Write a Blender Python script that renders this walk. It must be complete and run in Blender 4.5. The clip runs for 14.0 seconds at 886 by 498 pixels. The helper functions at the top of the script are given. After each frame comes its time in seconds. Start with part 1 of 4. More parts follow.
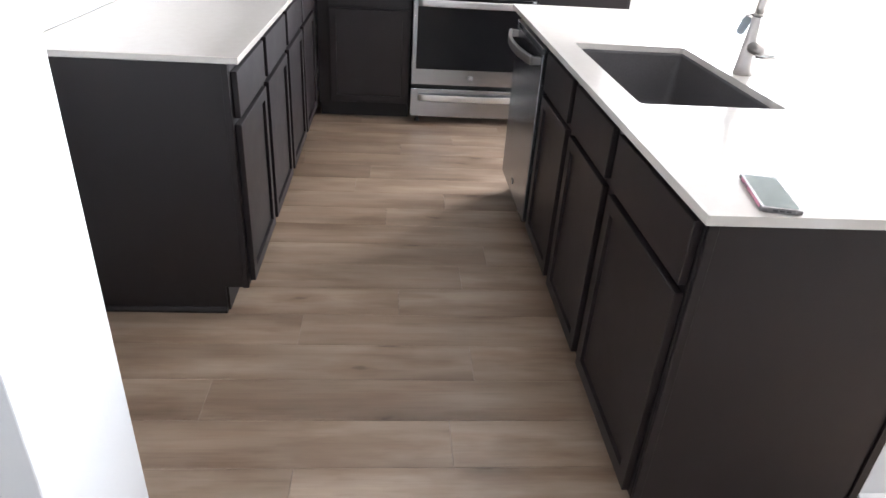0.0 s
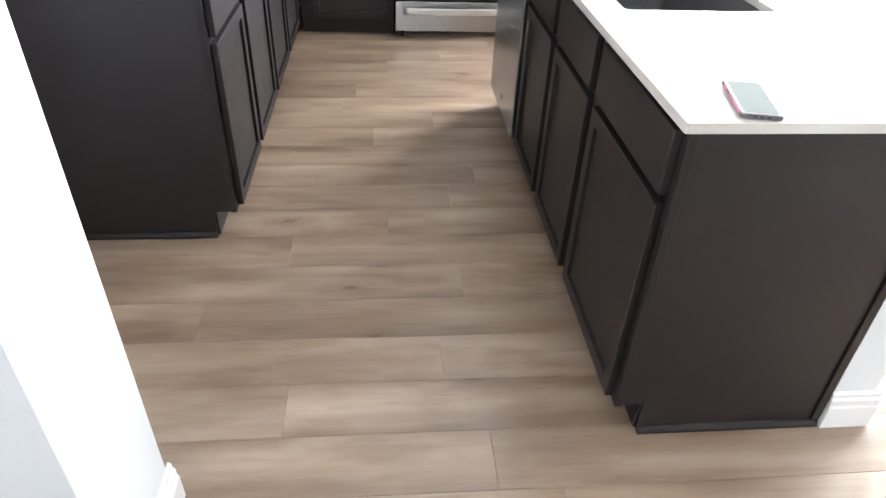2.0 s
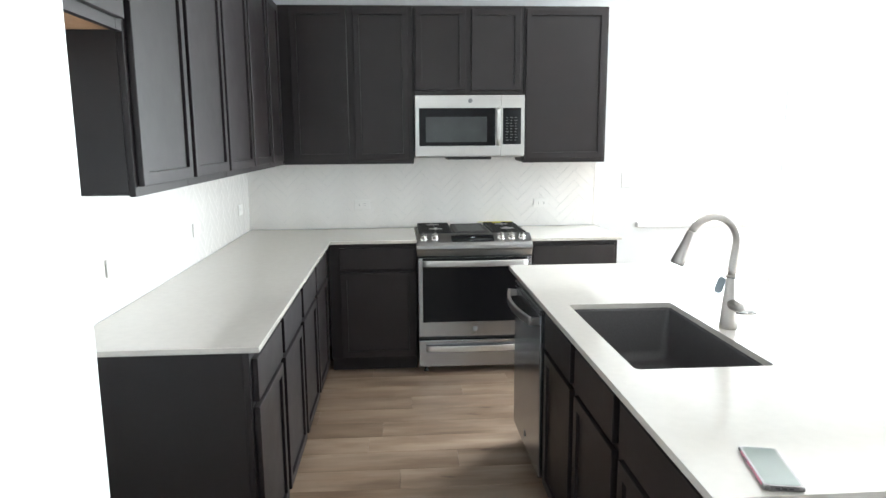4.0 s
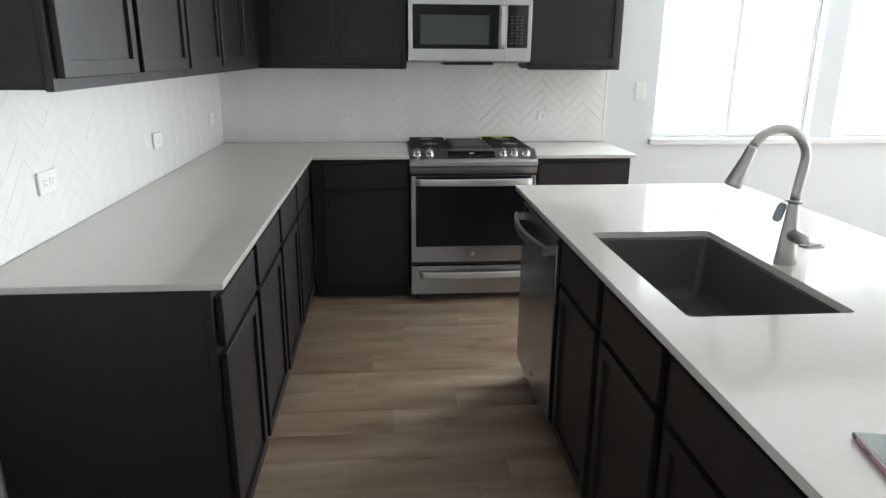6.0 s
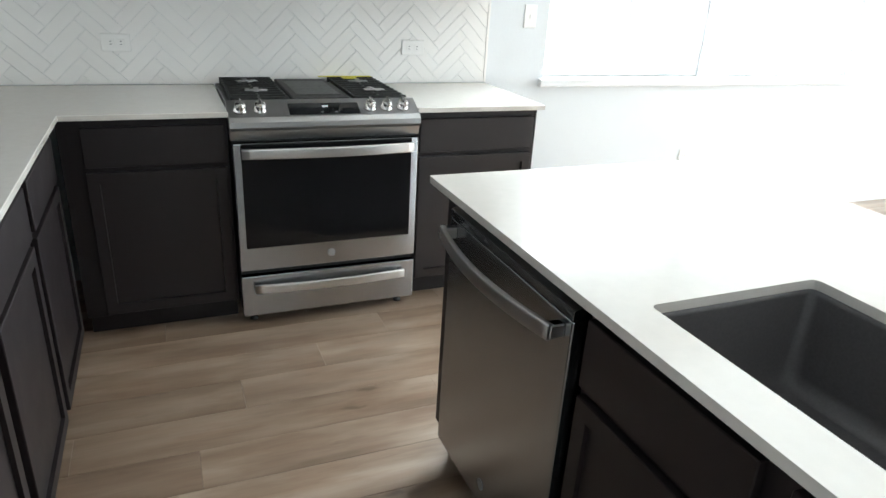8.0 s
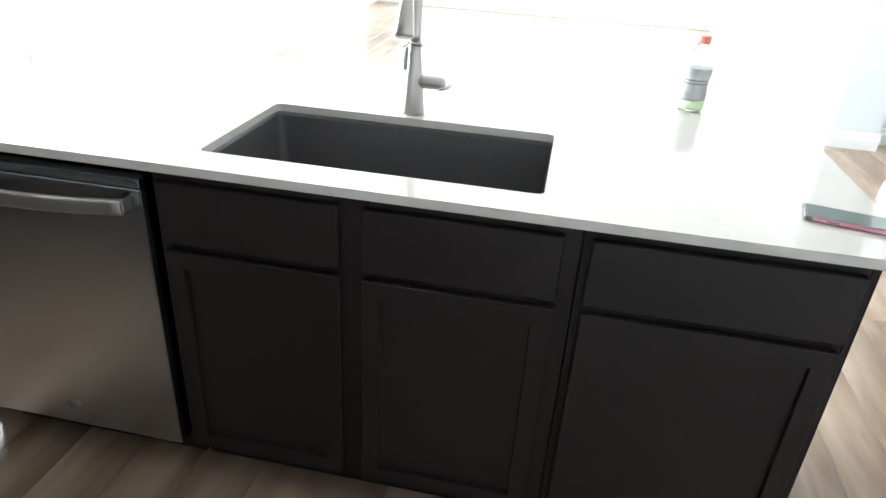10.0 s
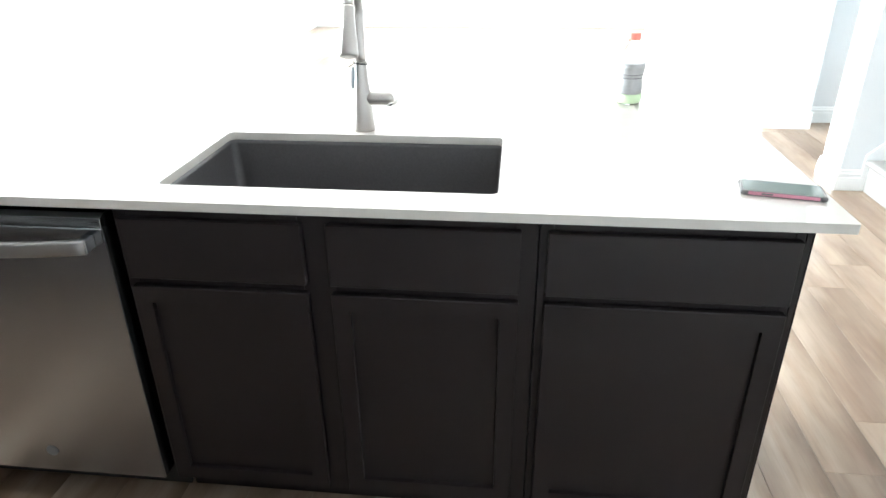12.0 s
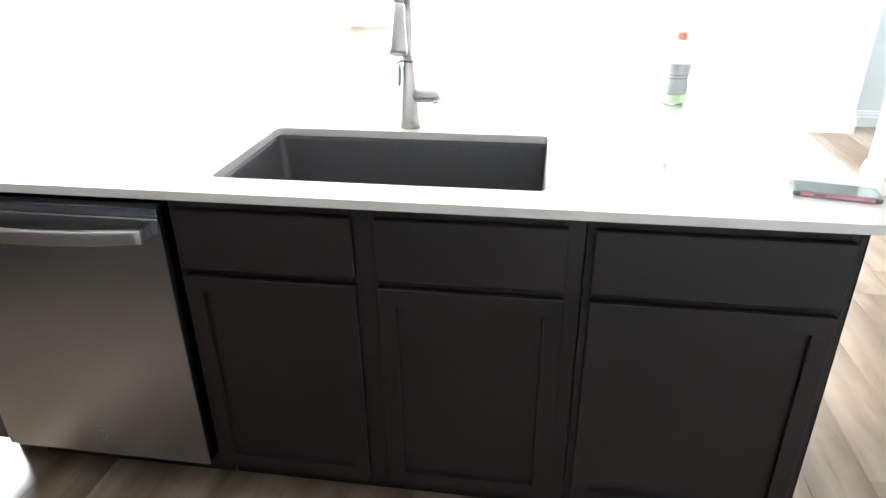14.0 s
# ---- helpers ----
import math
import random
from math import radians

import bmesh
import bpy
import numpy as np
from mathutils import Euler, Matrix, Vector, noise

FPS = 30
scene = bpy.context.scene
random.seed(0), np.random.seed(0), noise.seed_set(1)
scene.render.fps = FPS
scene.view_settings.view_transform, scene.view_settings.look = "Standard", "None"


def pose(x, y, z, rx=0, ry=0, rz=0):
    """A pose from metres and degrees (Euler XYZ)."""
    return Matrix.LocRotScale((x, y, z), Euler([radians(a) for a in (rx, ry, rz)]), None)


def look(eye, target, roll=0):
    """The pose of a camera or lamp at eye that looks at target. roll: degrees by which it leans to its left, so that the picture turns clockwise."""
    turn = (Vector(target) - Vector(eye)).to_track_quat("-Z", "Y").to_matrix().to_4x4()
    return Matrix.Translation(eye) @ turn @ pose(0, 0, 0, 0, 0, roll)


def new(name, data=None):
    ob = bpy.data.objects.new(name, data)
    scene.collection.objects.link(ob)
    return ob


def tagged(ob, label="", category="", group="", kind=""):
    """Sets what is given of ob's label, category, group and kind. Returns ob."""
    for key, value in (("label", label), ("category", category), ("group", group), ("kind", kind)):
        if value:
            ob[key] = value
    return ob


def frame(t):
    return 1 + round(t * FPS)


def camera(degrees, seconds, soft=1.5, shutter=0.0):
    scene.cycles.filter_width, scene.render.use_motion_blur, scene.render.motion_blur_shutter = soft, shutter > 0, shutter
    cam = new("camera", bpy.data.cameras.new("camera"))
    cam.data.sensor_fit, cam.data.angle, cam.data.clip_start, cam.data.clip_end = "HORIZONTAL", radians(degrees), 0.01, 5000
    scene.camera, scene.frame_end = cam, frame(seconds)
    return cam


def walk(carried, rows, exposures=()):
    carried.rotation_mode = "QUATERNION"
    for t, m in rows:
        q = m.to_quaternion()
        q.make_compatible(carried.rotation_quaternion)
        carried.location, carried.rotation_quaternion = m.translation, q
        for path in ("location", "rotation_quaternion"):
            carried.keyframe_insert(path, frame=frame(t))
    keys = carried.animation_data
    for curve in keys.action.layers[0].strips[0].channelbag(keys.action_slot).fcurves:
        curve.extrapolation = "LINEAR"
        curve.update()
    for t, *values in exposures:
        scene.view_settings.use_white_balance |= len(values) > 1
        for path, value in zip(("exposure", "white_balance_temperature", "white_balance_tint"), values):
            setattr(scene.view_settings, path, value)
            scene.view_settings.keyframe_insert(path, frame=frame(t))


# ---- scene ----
cam = camera(67.7, 14.0)
PATH = [
    (0, (1.115, -4.88, 1.404), (1.276, -3.139, 0.433), 3.8),
    (0.5, (1.113, -4.901, 1.382), (1.311, -3.298, 0.202), 3.7),
    (1, (1.118, -4.894, 1.372), (1.28, -3.385, 0.069), 2.7),
    (1.5, (1.129, -4.892, 1.372), (1.291, -3.38, 0.073), 2.9),
    (2, (1.148, -4.889, 1.4), (1.317, -3.277, 0.228), 2.5),
    (2.5, (1.134, -4.9, 1.452), (1.315, -3.136, 0.528), 2.3),
    (3, (1.125, -4.922, 1.506), (1.274, -3.045, 0.831), 1.2),
    (3.5, (1.128, -4.939, 1.557), (1.255, -2.984, 1.157), -0.0),
    (3.7, (1.123, -4.943, 1.572), (1.251, -2.972, 1.255), -0.4),
    (5.8, (1.087, -4.674, 1.478), (1.228, -2.758, 0.924), 0.1),
    (6, (1.09, -4.545, 1.494), (1.254, -2.634, 0.927), 0.4),
    (6.5, (1.101, -4.266, 1.487), (1.305, -2.367, 0.893), 1.2),
    (7, (1.084, -3.965, 1.486), (1.416, -2.094, 0.862), 1.9),
    (7.5, (1.044, -3.608, 1.444), (1.588, -1.832, 0.702), 3.1),
    (8, (1.011, -3.251, 1.443), (1.743, -1.557, 0.672), 3.4),
    (8.5, (0.85, -3.091, 1.403), (2.023, -1.695, 0.581), 2.8),
    (8.7, (0.753, -3.065, 1.39), (2.151, -1.918, 0.536), -0.2),
    (9, (0.646, -3.083, 1.408), (2.174, -2.183, 0.481), -0.9),
    (9.2, (0.614, -3.109, 1.411), (2.203, -2.342, 0.469), 0.7),
    (11.3, (0.466, -3.257, 1.434), (2.259, -3.289, 0.548), 1.5),
    (11.5, (0.47, -3.244, 1.427), (2.264, -3.162, 0.547), -0.3),
    (12, (0.475, -3.209, 1.422), (2.261, -3.009, 0.544), -0.6),
    (12.5, (0.476, -3.181, 1.41), (2.25, -2.961, 0.513), 1.2),
    (13, (0.451, -3.167, 1.425), (2.244, -2.937, 0.569), 1.0),
    (13.5, (0.455, -3.169, 1.42), (2.248, -2.902, 0.575), 0.1),
    (14, (0.453, -3.171, 1.417), (2.23, -2.888, 0.543), -0.7),
]
EXPOSURES = [(0, -0.97, 6300, 13), (0.5, -0.58, 6300, 13), (1.5, -0.47, 6300, 13), (2.5, -0.43, 6270, 5), (3, -0.63, 6270, 5), (3.5, -0.95, 6270, 4), (3.7, -1.04, 6270, 4), (5.8, -2.15, 6270, 4), (6, -2.0, 6270, 4), (6.5, -1.69, 6270, 4), (7, -1.41, 6270, 4), (7.5, -1.41, 6170, 2), (8, -1.51, 6170, 2), (8.5, -1.70, 6170, 2), (9, -1.57, 6170, 2), (11.3, -0.82, 6170, 3), (14, -0.76, 6170, 3)]
walk(cam, [(t, look(eye, target, roll)) for t, eye, target, roll in PATH], EXPOSURES)

# ---- world and light ----
world = bpy.data.worlds.new("world")
scene.world = world
world.use_nodes = True
_wn = world.node_tree.nodes
_sky = _wn.new("ShaderNodeTexSky")
_sky.sky_type, _sky.sun_disc = "NISHITA", False
_sky.sun_elevation, _sky.sun_rotation = radians(50), radians(200)
world.node_tree.links.new(_sky.outputs[0], _wn["Background"].inputs[0])
_wn["Background"].inputs[1].default_value = 0.12

sun = new("sun", bpy.data.lights.new("sun", "SUN"))
sun.data.energy, sun.data.angle, sun.data.color = 3.0, radians(0.6), (1.0, 0.96, 0.9)
sun.matrix_world = look((5, -20, 25), (5, 0, 0))

WINDOWS = ((2.953, 4.105), (4.280, 5.43))
EAST_WINDOWS = ((-4.55, -3.40), (-3.225, -2.075), (-1.90, -0.75))
HALL_FILL_WINDOW, SOUTH = (4.76, 5.76), -8.0
WZ0, WZ1, EAST, EZ0 = 0.935, 2.112, 11.25, 0.30
# unseen transom, added to light south-facing panels and the entry floor
FILL_TRANSOM = (0.15, 1.35, 2.20, 2.62)


def window_light(x0, x1, watts, east=False):
    """Daylight that comes in through one window opening."""
    d = bpy.data.lights.new("window_daylight", "AREA")
    z0 = EZ0 if east else WZ0
    d.shape, d.size, d.size_y, d.energy, d.color = "RECTANGLE", x1 - x0 - 0.06, WZ1 - z0 - 0.06, watts, (0.93, 0.965, 1.0)
    ob = new("window_daylight", d)
    mid = Vector((EAST + 0.135, (x0 + x1) / 2, (z0 + WZ1) / 2)) if east else Vector(((x0 + x1) / 2, 0.135, (z0 + WZ1) / 2))
    ob.matrix_world = look(mid, mid + Vector((-1, 0, 0) if east else (0, -1, 0)))


for _x0, _x1 in WINDOWS:
    window_light(_x0, _x1, 650)
for _x0, _x1 in EAST_WINDOWS:
    window_light(_x0, _x1, 370, True)
# fill lamp in an unseen window, added to brighten the hall wall
hall_fill = bpy.data.lights.new("hall_fill_light", "AREA")
hall_fill.shape, hall_fill.size, hall_fill.size_y, hall_fill.energy, hall_fill.color = "RECTANGLE", 0.9, 1.1, 60, (0.9, 0.96, 1.0)
# southern fill from an unseen window added above the stairs
stair_fill = bpy.data.lights.new("stair_fill_light", "AREA")
stair_fill.shape, stair_fill.size, stair_fill.size_y, stair_fill.energy, stair_fill.color = "RECTANGLE", 1.0, 0.62, 18, (0.97, 0.965, 1.0)
new("stair_fill_light", stair_fill).matrix_world = look((3.64, SOUTH - 0.12, 2.28), (3.64, 0, 2.28))
# fill lamp behind the added transom
transom_fill = bpy.data.lights.new("transom_fill_light", "AREA")
transom_fill.shape, transom_fill.size, transom_fill.size_y, transom_fill.energy, transom_fill.color = "RECTANGLE", 1.1, 0.34, 38, (0.98, 0.99, 1.0)
new("transom_fill_light", transom_fill).matrix_world = look((0.75, SOUTH - 0.12, 2.41), (0.75, 0, 2.41))
new("hall_fill_light", hall_fill).matrix_world = look((5.26, SOUTH - 0.12, 1.52), (5.26, 0, 1.52))


# ---- materials ----
def material(name):
    m = bpy.data.materials.new(name)
    m.use_nodes = True
    return m, m.node_tree, m.node_tree.nodes["Principled BSDF"]


def link(t, a, b):
    t.links.new(a, b)


def noise_of(t, coords, scale, detail=4.0, rough=0.55, stretch=(1, 1, 1)):
    mp = t.nodes.new("ShaderNodeMapping")
    mp.inputs["Scale"].default_value = stretch
    link(t, coords, mp.inputs["Vector"])
    n = t.nodes.new("ShaderNodeTexNoise")
    n.inputs["Scale"].default_value, n.inputs["Detail"].default_value, n.inputs["Roughness"].default_value = scale, detail, rough
    link(t, mp.outputs[0], n.inputs["Vector"])
    return n.outputs["Fac"]


def ramp(t, fac, stops):
    r = t.nodes.new("ShaderNodeValToRGB")
    while len(r.color_ramp.elements) < len(stops):
        r.color_ramp.elements.new(0.5)
    for e, (p, c) in zip(r.color_ramp.elements, stops):
        e.position, e.color = p, (*c, 1) if len(c) == 3 else c
    link(t, fac, r.inputs[0])
    return r.outputs[0]


def scaled(t, fac, lo, hi, a=0.0, b=1.0):
    n = t.nodes.new("ShaderNodeMapRange")
    for i, v in enumerate((a, b, lo, hi), 1):
        n.inputs[i].default_value = v
    link(t, fac, n.inputs[0])
    return n.outputs[0]


def bumped(t, bsdf, height, strength, distance=0.002):
    b = t.nodes.new("ShaderNodeBump")
    b.inputs["Strength"].default_value, b.inputs["Distance"].default_value = strength, distance
    link(t, height, b.inputs["Height"])
    link(t, b.outputs[0], bsdf.inputs["Normal"])


def coords_of(t, kind="Object"):
    return t.nodes.new("ShaderNodeTexCoord").outputs[kind]


def surface(name, colour, rough=0.5, metal=0.0, vary=0.06, scale=6.0, bump=0.0, bump_scale=200.0, rough_vary=0.06, stretch=(1, 1, 1), distance=0.001):
    """A surface with soft tone variation, uneven gloss and fine relief."""
    m, t, b = material(name)
    co = coords_of(t)
    f = noise_of(t, co, scale, 5.0)
    lo, hi = [tuple(min(1, c * k) for c in colour) for k in (1 - vary, 1 + vary)]
    link(t, ramp(t, f, ((0.3, lo), (0.7, hi))), b.inputs["Base Color"])
    b.inputs["Metallic"].default_value = metal
    g = noise_of(t, co, scale * 3.1, 3.0, 0.6, stretch)
    link(t, scaled(t, g, max(0.02, rough - rough_vary), rough + rough_vary, 0.3, 0.7), b.inputs["Roughness"])
    if bump:
        bumped(t, b, noise_of(t, co, bump_scale, 3.0, 0.5, stretch), bump, distance)
    return m


PW = 0.181  # width of a floor plank


def brushed(mat, amount):
    """Stretches a steel's reflections upright, across its level brush lines."""
    t, b = mat.node_tree, mat.node_tree.nodes["Principled BSDF"]
    way = t.nodes.new("ShaderNodeCombineXYZ")
    way.inputs[2].default_value = 1.0
    link(t, way.outputs[0], b.inputs["Tangent"])
    b.inputs["Anisotropic"].default_value = amount
    return mat


def plank_wood():
    m, t, b = material("floor_plank_wood")
    info, geo = t.nodes.new("ShaderNodeObjectInfo"), t.nodes.new("ShaderNodeNewGeometry")
    add = t.nodes.new("ShaderNodeMath")
    add.operation = "ADD"
    link(t, info.outputs["Random"], add.inputs[0])
    link(t, geo.outputs["Random Per Island"], add.inputs[1])
    wrap = t.nodes.new("ShaderNodeMath")
    wrap.operation = "FRACT"
    link(t, add.outputs[0], wrap.inputs[0])
    rnd = wrap.outputs[0]
    shift = t.nodes.new("ShaderNodeVectorMath")
    shift.operation = "MULTIPLY_ADD"
    comb = t.nodes.new("ShaderNodeCombineXYZ")
    for i in range(3):
        link(t, rnd, comb.inputs[i])
    link(t, comb.outputs[0], shift.inputs[0])
    shift.inputs[1].default_value = (37.0, 91.0, 53.0)
    link(t, coords_of(t, "Object"), shift.inputs[2])
    co = shift.outputs[0]
    # slow tone along each board, cathedral figure, fine fibres, knots
    tone = noise_of(t, co, 2.4, 2.5, 0.5, (0.42, 2.6, 1))
    figure = noise_of(t, co, 4.2, 3.0, 0.50, (0.55, 2.2, 1))
    fibre = noise_of(t, co, 60.0, 4.0, 0.6, (0.05, 3.0, 1))
    base = ramp(t, tone, ((0.32, (0.205, 0.142, 0.099)), (0.50, (0.305, 0.226, 0.166)), (0.68, (0.400, 0.312, 0.240))))
    fig = ramp(t, figure, ((0.30, (0.74, 0.70, 0.66)), (0.45, (0.96, 0.95, 0.94)), (0.72, (1.07, 1.06, 1.05))))
    fib = ramp(t, fibre, ((0.3, (0.92, 0.915, 0.91)), (0.6, (1.03, 1.03, 1.03))))

    def times(a, c, f=1.0):
        mx = t.nodes.new("ShaderNodeMix")
        mx.data_type, mx.blend_type = "RGBA", "MULTIPLY"
        mx.inputs[0].default_value = f
        link(t, a, mx.inputs[6])
        link(t, c, mx.inputs[7])
        return mx.outputs[2]

    blotch = noise_of(t, co, 5.0, 3.5, 0.55, (0.45, 1.6, 1))
    blo = ramp(t, blotch, ((0.36, (0.78, 0.73, 0.685)), (0.49, (1, 1, 1)), (0.70, (1.05, 1.05, 1.05))))
    streak = noise_of(t, co, 22.0, 3.0, 0.6, (0.10, 2.2, 1))
    stk = ramp(t, streak, ((0.33, (0.84, 0.82, 0.80)), (0.45, (1, 1, 1)), (0.7, (1.04, 1.04, 1.03))))
    blotch2 = noise_of(t, co, 12.0, 2.5, 0.5, (0.33, 1.5, 1))
    blo2 = ramp(t, blotch2, ((0.36, (0.84, 0.80, 0.765)), (0.47, (1, 1, 1)), (0.70, (1.04, 1.04, 1.04))))
    rose = noise_of(t, co, 7.0, 4.0, 0.6, (0.30, 2.0, 1))
    ros = ramp(t, rose, ((0.34, (0.90, 0.82, 0.77)), (0.50, (1, 1, 1)), (0.66, (1.03, 1.04, 1.05))))
    pores = noise_of(t, co, 130.0, 3.0, 0.65, (0.06, 1.6, 1))
    por = ramp(t, pores, ((0.32, (0.80, 0.77, 0.74)), (0.46, (1, 1, 1)), (0.75, (1.04, 1.04, 1.04))))
    base = times(times(base, ros, 0.75), por, 0.4)
    col = times(times(times(times(times(base, fig, 0.85), fib, 0.42), blo, 0.95), stk, 0.55), blo2, 0.40)
    warp = t.nodes.new("ShaderNodeTexNoise")
    warp.inputs["Scale"].default_value, warp.inputs["Detail"].default_value = 16.0, 3.0
    link(t, co, warp.inputs["Vector"])
    bent = t.nodes.new("ShaderNodeVectorMath")
    bent.operation = "MULTIPLY_ADD"
    link(t, warp.outputs["Color"], bent.inputs[0])
    bent.inputs[1].default_value = (0.10, 0.035, 0.0)
    link(t, co, bent.inputs[2])
    kn = t.nodes.new("ShaderNodeTexVoronoi")
    kn.voronoi_dimensions = "2D"
    kmap = t.nodes.new("ShaderNodeMapping")
    kmap.inputs["Scale"].default_value = (0.85, 2.9, 1)
    link(t, bent.outputs[0], kmap.inputs[0])
    link(t, kmap.outputs[0], kn.inputs["Vector"])
    kn.inputs["Scale"].default_value = 1.0
    knots = ramp(t, kn.outputs["Distance"], ((0.012, (0.42, 0.36, 0.31)), (0.036, (0.80, 0.76, 0.72)), (0.12, (1, 1, 1))))
    col = times(col, knots, 0.95)
    kn2 = t.nodes.new("ShaderNodeTexVoronoi")
    kn2.voronoi_dimensions = "2D"
    kmap2 = t.nodes.new("ShaderNodeMapping")
    kmap2.inputs["Scale"].default_value, kmap2.inputs["Location"].default_value = (1.3, 5.6, 1), (0.37, 0.21, 0.4)
    link(t, bent.outputs[0], kmap2.inputs[0])
    link(t, kmap2.outputs[0], kn2.inputs["Vector"])
    kn2.inputs["Scale"].default_value = 1.0
    col = times(col, ramp(t, kn2.outputs["Distance"], ((0.018, (0.58, 0.52, 0.47)), (0.05, (0.88, 0.85, 0.82)), (0.15, (1, 1, 1)))), 0.30)
    board = ramp(t, rnd, ((0.0, (0.93, 0.925, 0.92)), (0.5, (1.0, 0.995, 0.99)), (1.0, (1.06, 1.065, 1.07))))
    col = times(col, board, 1.0)
    # painted shade of the crown, uneven towards the long edges, darkest southward
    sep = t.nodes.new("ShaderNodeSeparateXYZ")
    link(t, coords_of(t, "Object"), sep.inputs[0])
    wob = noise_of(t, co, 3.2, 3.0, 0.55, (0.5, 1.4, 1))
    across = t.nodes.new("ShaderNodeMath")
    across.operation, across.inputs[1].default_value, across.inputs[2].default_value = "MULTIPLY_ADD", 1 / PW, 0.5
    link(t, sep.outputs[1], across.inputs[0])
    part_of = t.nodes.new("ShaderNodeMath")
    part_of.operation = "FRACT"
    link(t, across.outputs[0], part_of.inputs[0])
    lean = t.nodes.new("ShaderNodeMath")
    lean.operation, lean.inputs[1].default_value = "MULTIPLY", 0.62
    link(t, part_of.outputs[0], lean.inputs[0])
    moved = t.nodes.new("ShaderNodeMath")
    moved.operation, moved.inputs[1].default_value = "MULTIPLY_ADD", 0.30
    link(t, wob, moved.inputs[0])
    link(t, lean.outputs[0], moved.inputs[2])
    edge_shade = ramp(t, moved.outputs[0], ((0.10, (0.74, 0.69, 0.65)), (0.26, (0.93, 0.915, 0.90)), (0.38, (1.02, 1.02, 1.02)), (0.72, (1.06, 1.06, 1.06)), (0.84, (0.95, 0.94, 0.93))))
    col = times(col, edge_shade, 0.65)
    link(t, col, b.inputs["Base Color"])
    link(t, scaled(t, tone, 0.29, 0.35, 0.3, 0.7), b.inputs["Roughness"])
    b.inputs["Specular IOR Level"].default_value = 0.8
    # each board is very slightly crowned across its width
    bow = t.nodes.new("ShaderNodeMath")
    bow.operation, bow.inputs[1].default_value = "PINGPONG", 0.5
    link(t, part_of.outputs[0], bow.inputs[0])
    arch = t.nodes.new("ShaderNodeMath")
    arch.operation, arch.inputs[1].default_value = "POWER", 0.6
    link(t, bow.outputs[0], arch.inputs[0])
    relief = t.nodes.new("ShaderNodeMath")
    relief.operation, relief.inputs[1].default_value = "MULTIPLY_ADD", 0.006
    link(t, fibre, relief.inputs[0])
    link(t, arch.outputs[0], relief.inputs[2])
    bumped(t, b, relief.outputs[0], 1.0, 0.0012)
    return m


def carpet_fabric():
    m, t, b = material("stair_carpet_pile")
    co = coords_of(t)
    f = noise_of(t, co, 260, 4.0, 0.7)
    g = noise_of(t, co, 14, 4.0)
    link(t, ramp(t, f, ((0.3, (0.30, 0.288, 0.278)), (0.7, (0.54, 0.522, 0.505)))), b.inputs["Base Color"])
    b.inputs["Roughness"].default_value = 0.95
    mx = t.nodes.new("ShaderNodeMath")
    mx.operation = "ADD"
    link(t, f, mx.inputs[0])
    link(t, g, mx.inputs[1])
    bumped(t, b, mx.outputs[0], 0.9, 0.008)
    return m


def clear_glass(name, colour=(1, 1, 1), rough=0.0, ior=1.45):
    m, t, b = material(name)
    b.inputs["Base Color"].default_value = (*colour, 1)
    b.inputs["Roughness"].default_value, b.inputs["IOR"].default_value = rough, ior
    b.inputs["Transmission Weight"].default_value = 1.0
    return m


def glowing(name, colour, strength):
    m, t, b = material(name)
    b.inputs["Base Color"].default_value = (0, 0, 0, 1)
    b.inputs["Emission Color"].default_value = (*colour, 1)
    b.inputs["Emission Strength"].default_value = strength
    return m


M_WALL = surface("white_wall_paint", (0.725, 0.748, 0.765), 0.62, vary=0.012, scale=2, bump=0.28, bump_scale=60, distance=0.002)
M_CEIL = surface("white_ceiling_paint", (0.82, 0.82, 0.81), 0.75, vary=0.012, scale=2, bump=0.3, bump_scale=120, distance=0.0015)
M_TRIM = surface("white_trim_enamel", (0.80, 0.805, 0.805), 0.34, vary=0.003, scale=4, rough_vary=0.0)
M_CAB = surface("charcoal_cabinet_paint", (0.0118, 0.0081, 0.0090), 0.45, vary=0.10, scale=3, bump=0.04, bump_scale=420, rough_vary=0.02, distance=0.0004)
M_CAB.node_tree.nodes["Principled BSDF"].inputs["Specular IOR Level"].default_value = 0.38
M_CABIN = surface("raw_plywood_underside", (0.46, 0.27, 0.15), 0.6, vary=0.15, scale=10, stretch=(1, 8, 1), bump=0.1)
M_DARK = surface("shadow_gap_black", (0.012, 0.012, 0.012), 0.55, vary=0.1)
M_QUARTZ = surface("white_quartz", (0.592, 0.562, 0.520), 0.085, vary=0.022, scale=34, rough_vary=0.02)
M_QUARTZ.node_tree.nodes["Principled BSDF"].inputs["IOR"].default_value = 1.56
M_TILE = surface("white_glazed_tile", (0.86, 0.838, 0.812), 0.16, vary=0.03, scale=3, bump=0.12, bump_scale=26, distance=0.0012)
M_GROUT = surface("pale_grey_grout", (0.80, 0.79, 0.775), 0.85, vary=0.06, scale=30, bump=0.3, bump_scale=400)
M_STEEL = surface("brushed_stainless_wide", (0.415, 0.425, 0.44), 0.27, 1.0, vary=0.02, scale=1.5, rough_vary=0.0)
M_STEEL_DIM = surface("brushed_stainless_satin", (0.35, 0.345, 0.34), 0.33, 1.0, vary=0.02, scale=1.5, rough_vary=0.0)
M_STEEL_MW = surface("brushed_stainless_warm", (0.50, 0.487, 0.47), 0.33, 1.0, vary=0.02, scale=1.5, rough_vary=0.0)
M_KEY = surface("dim_key_legend", (0.09, 0.09, 0.09), 0.4)
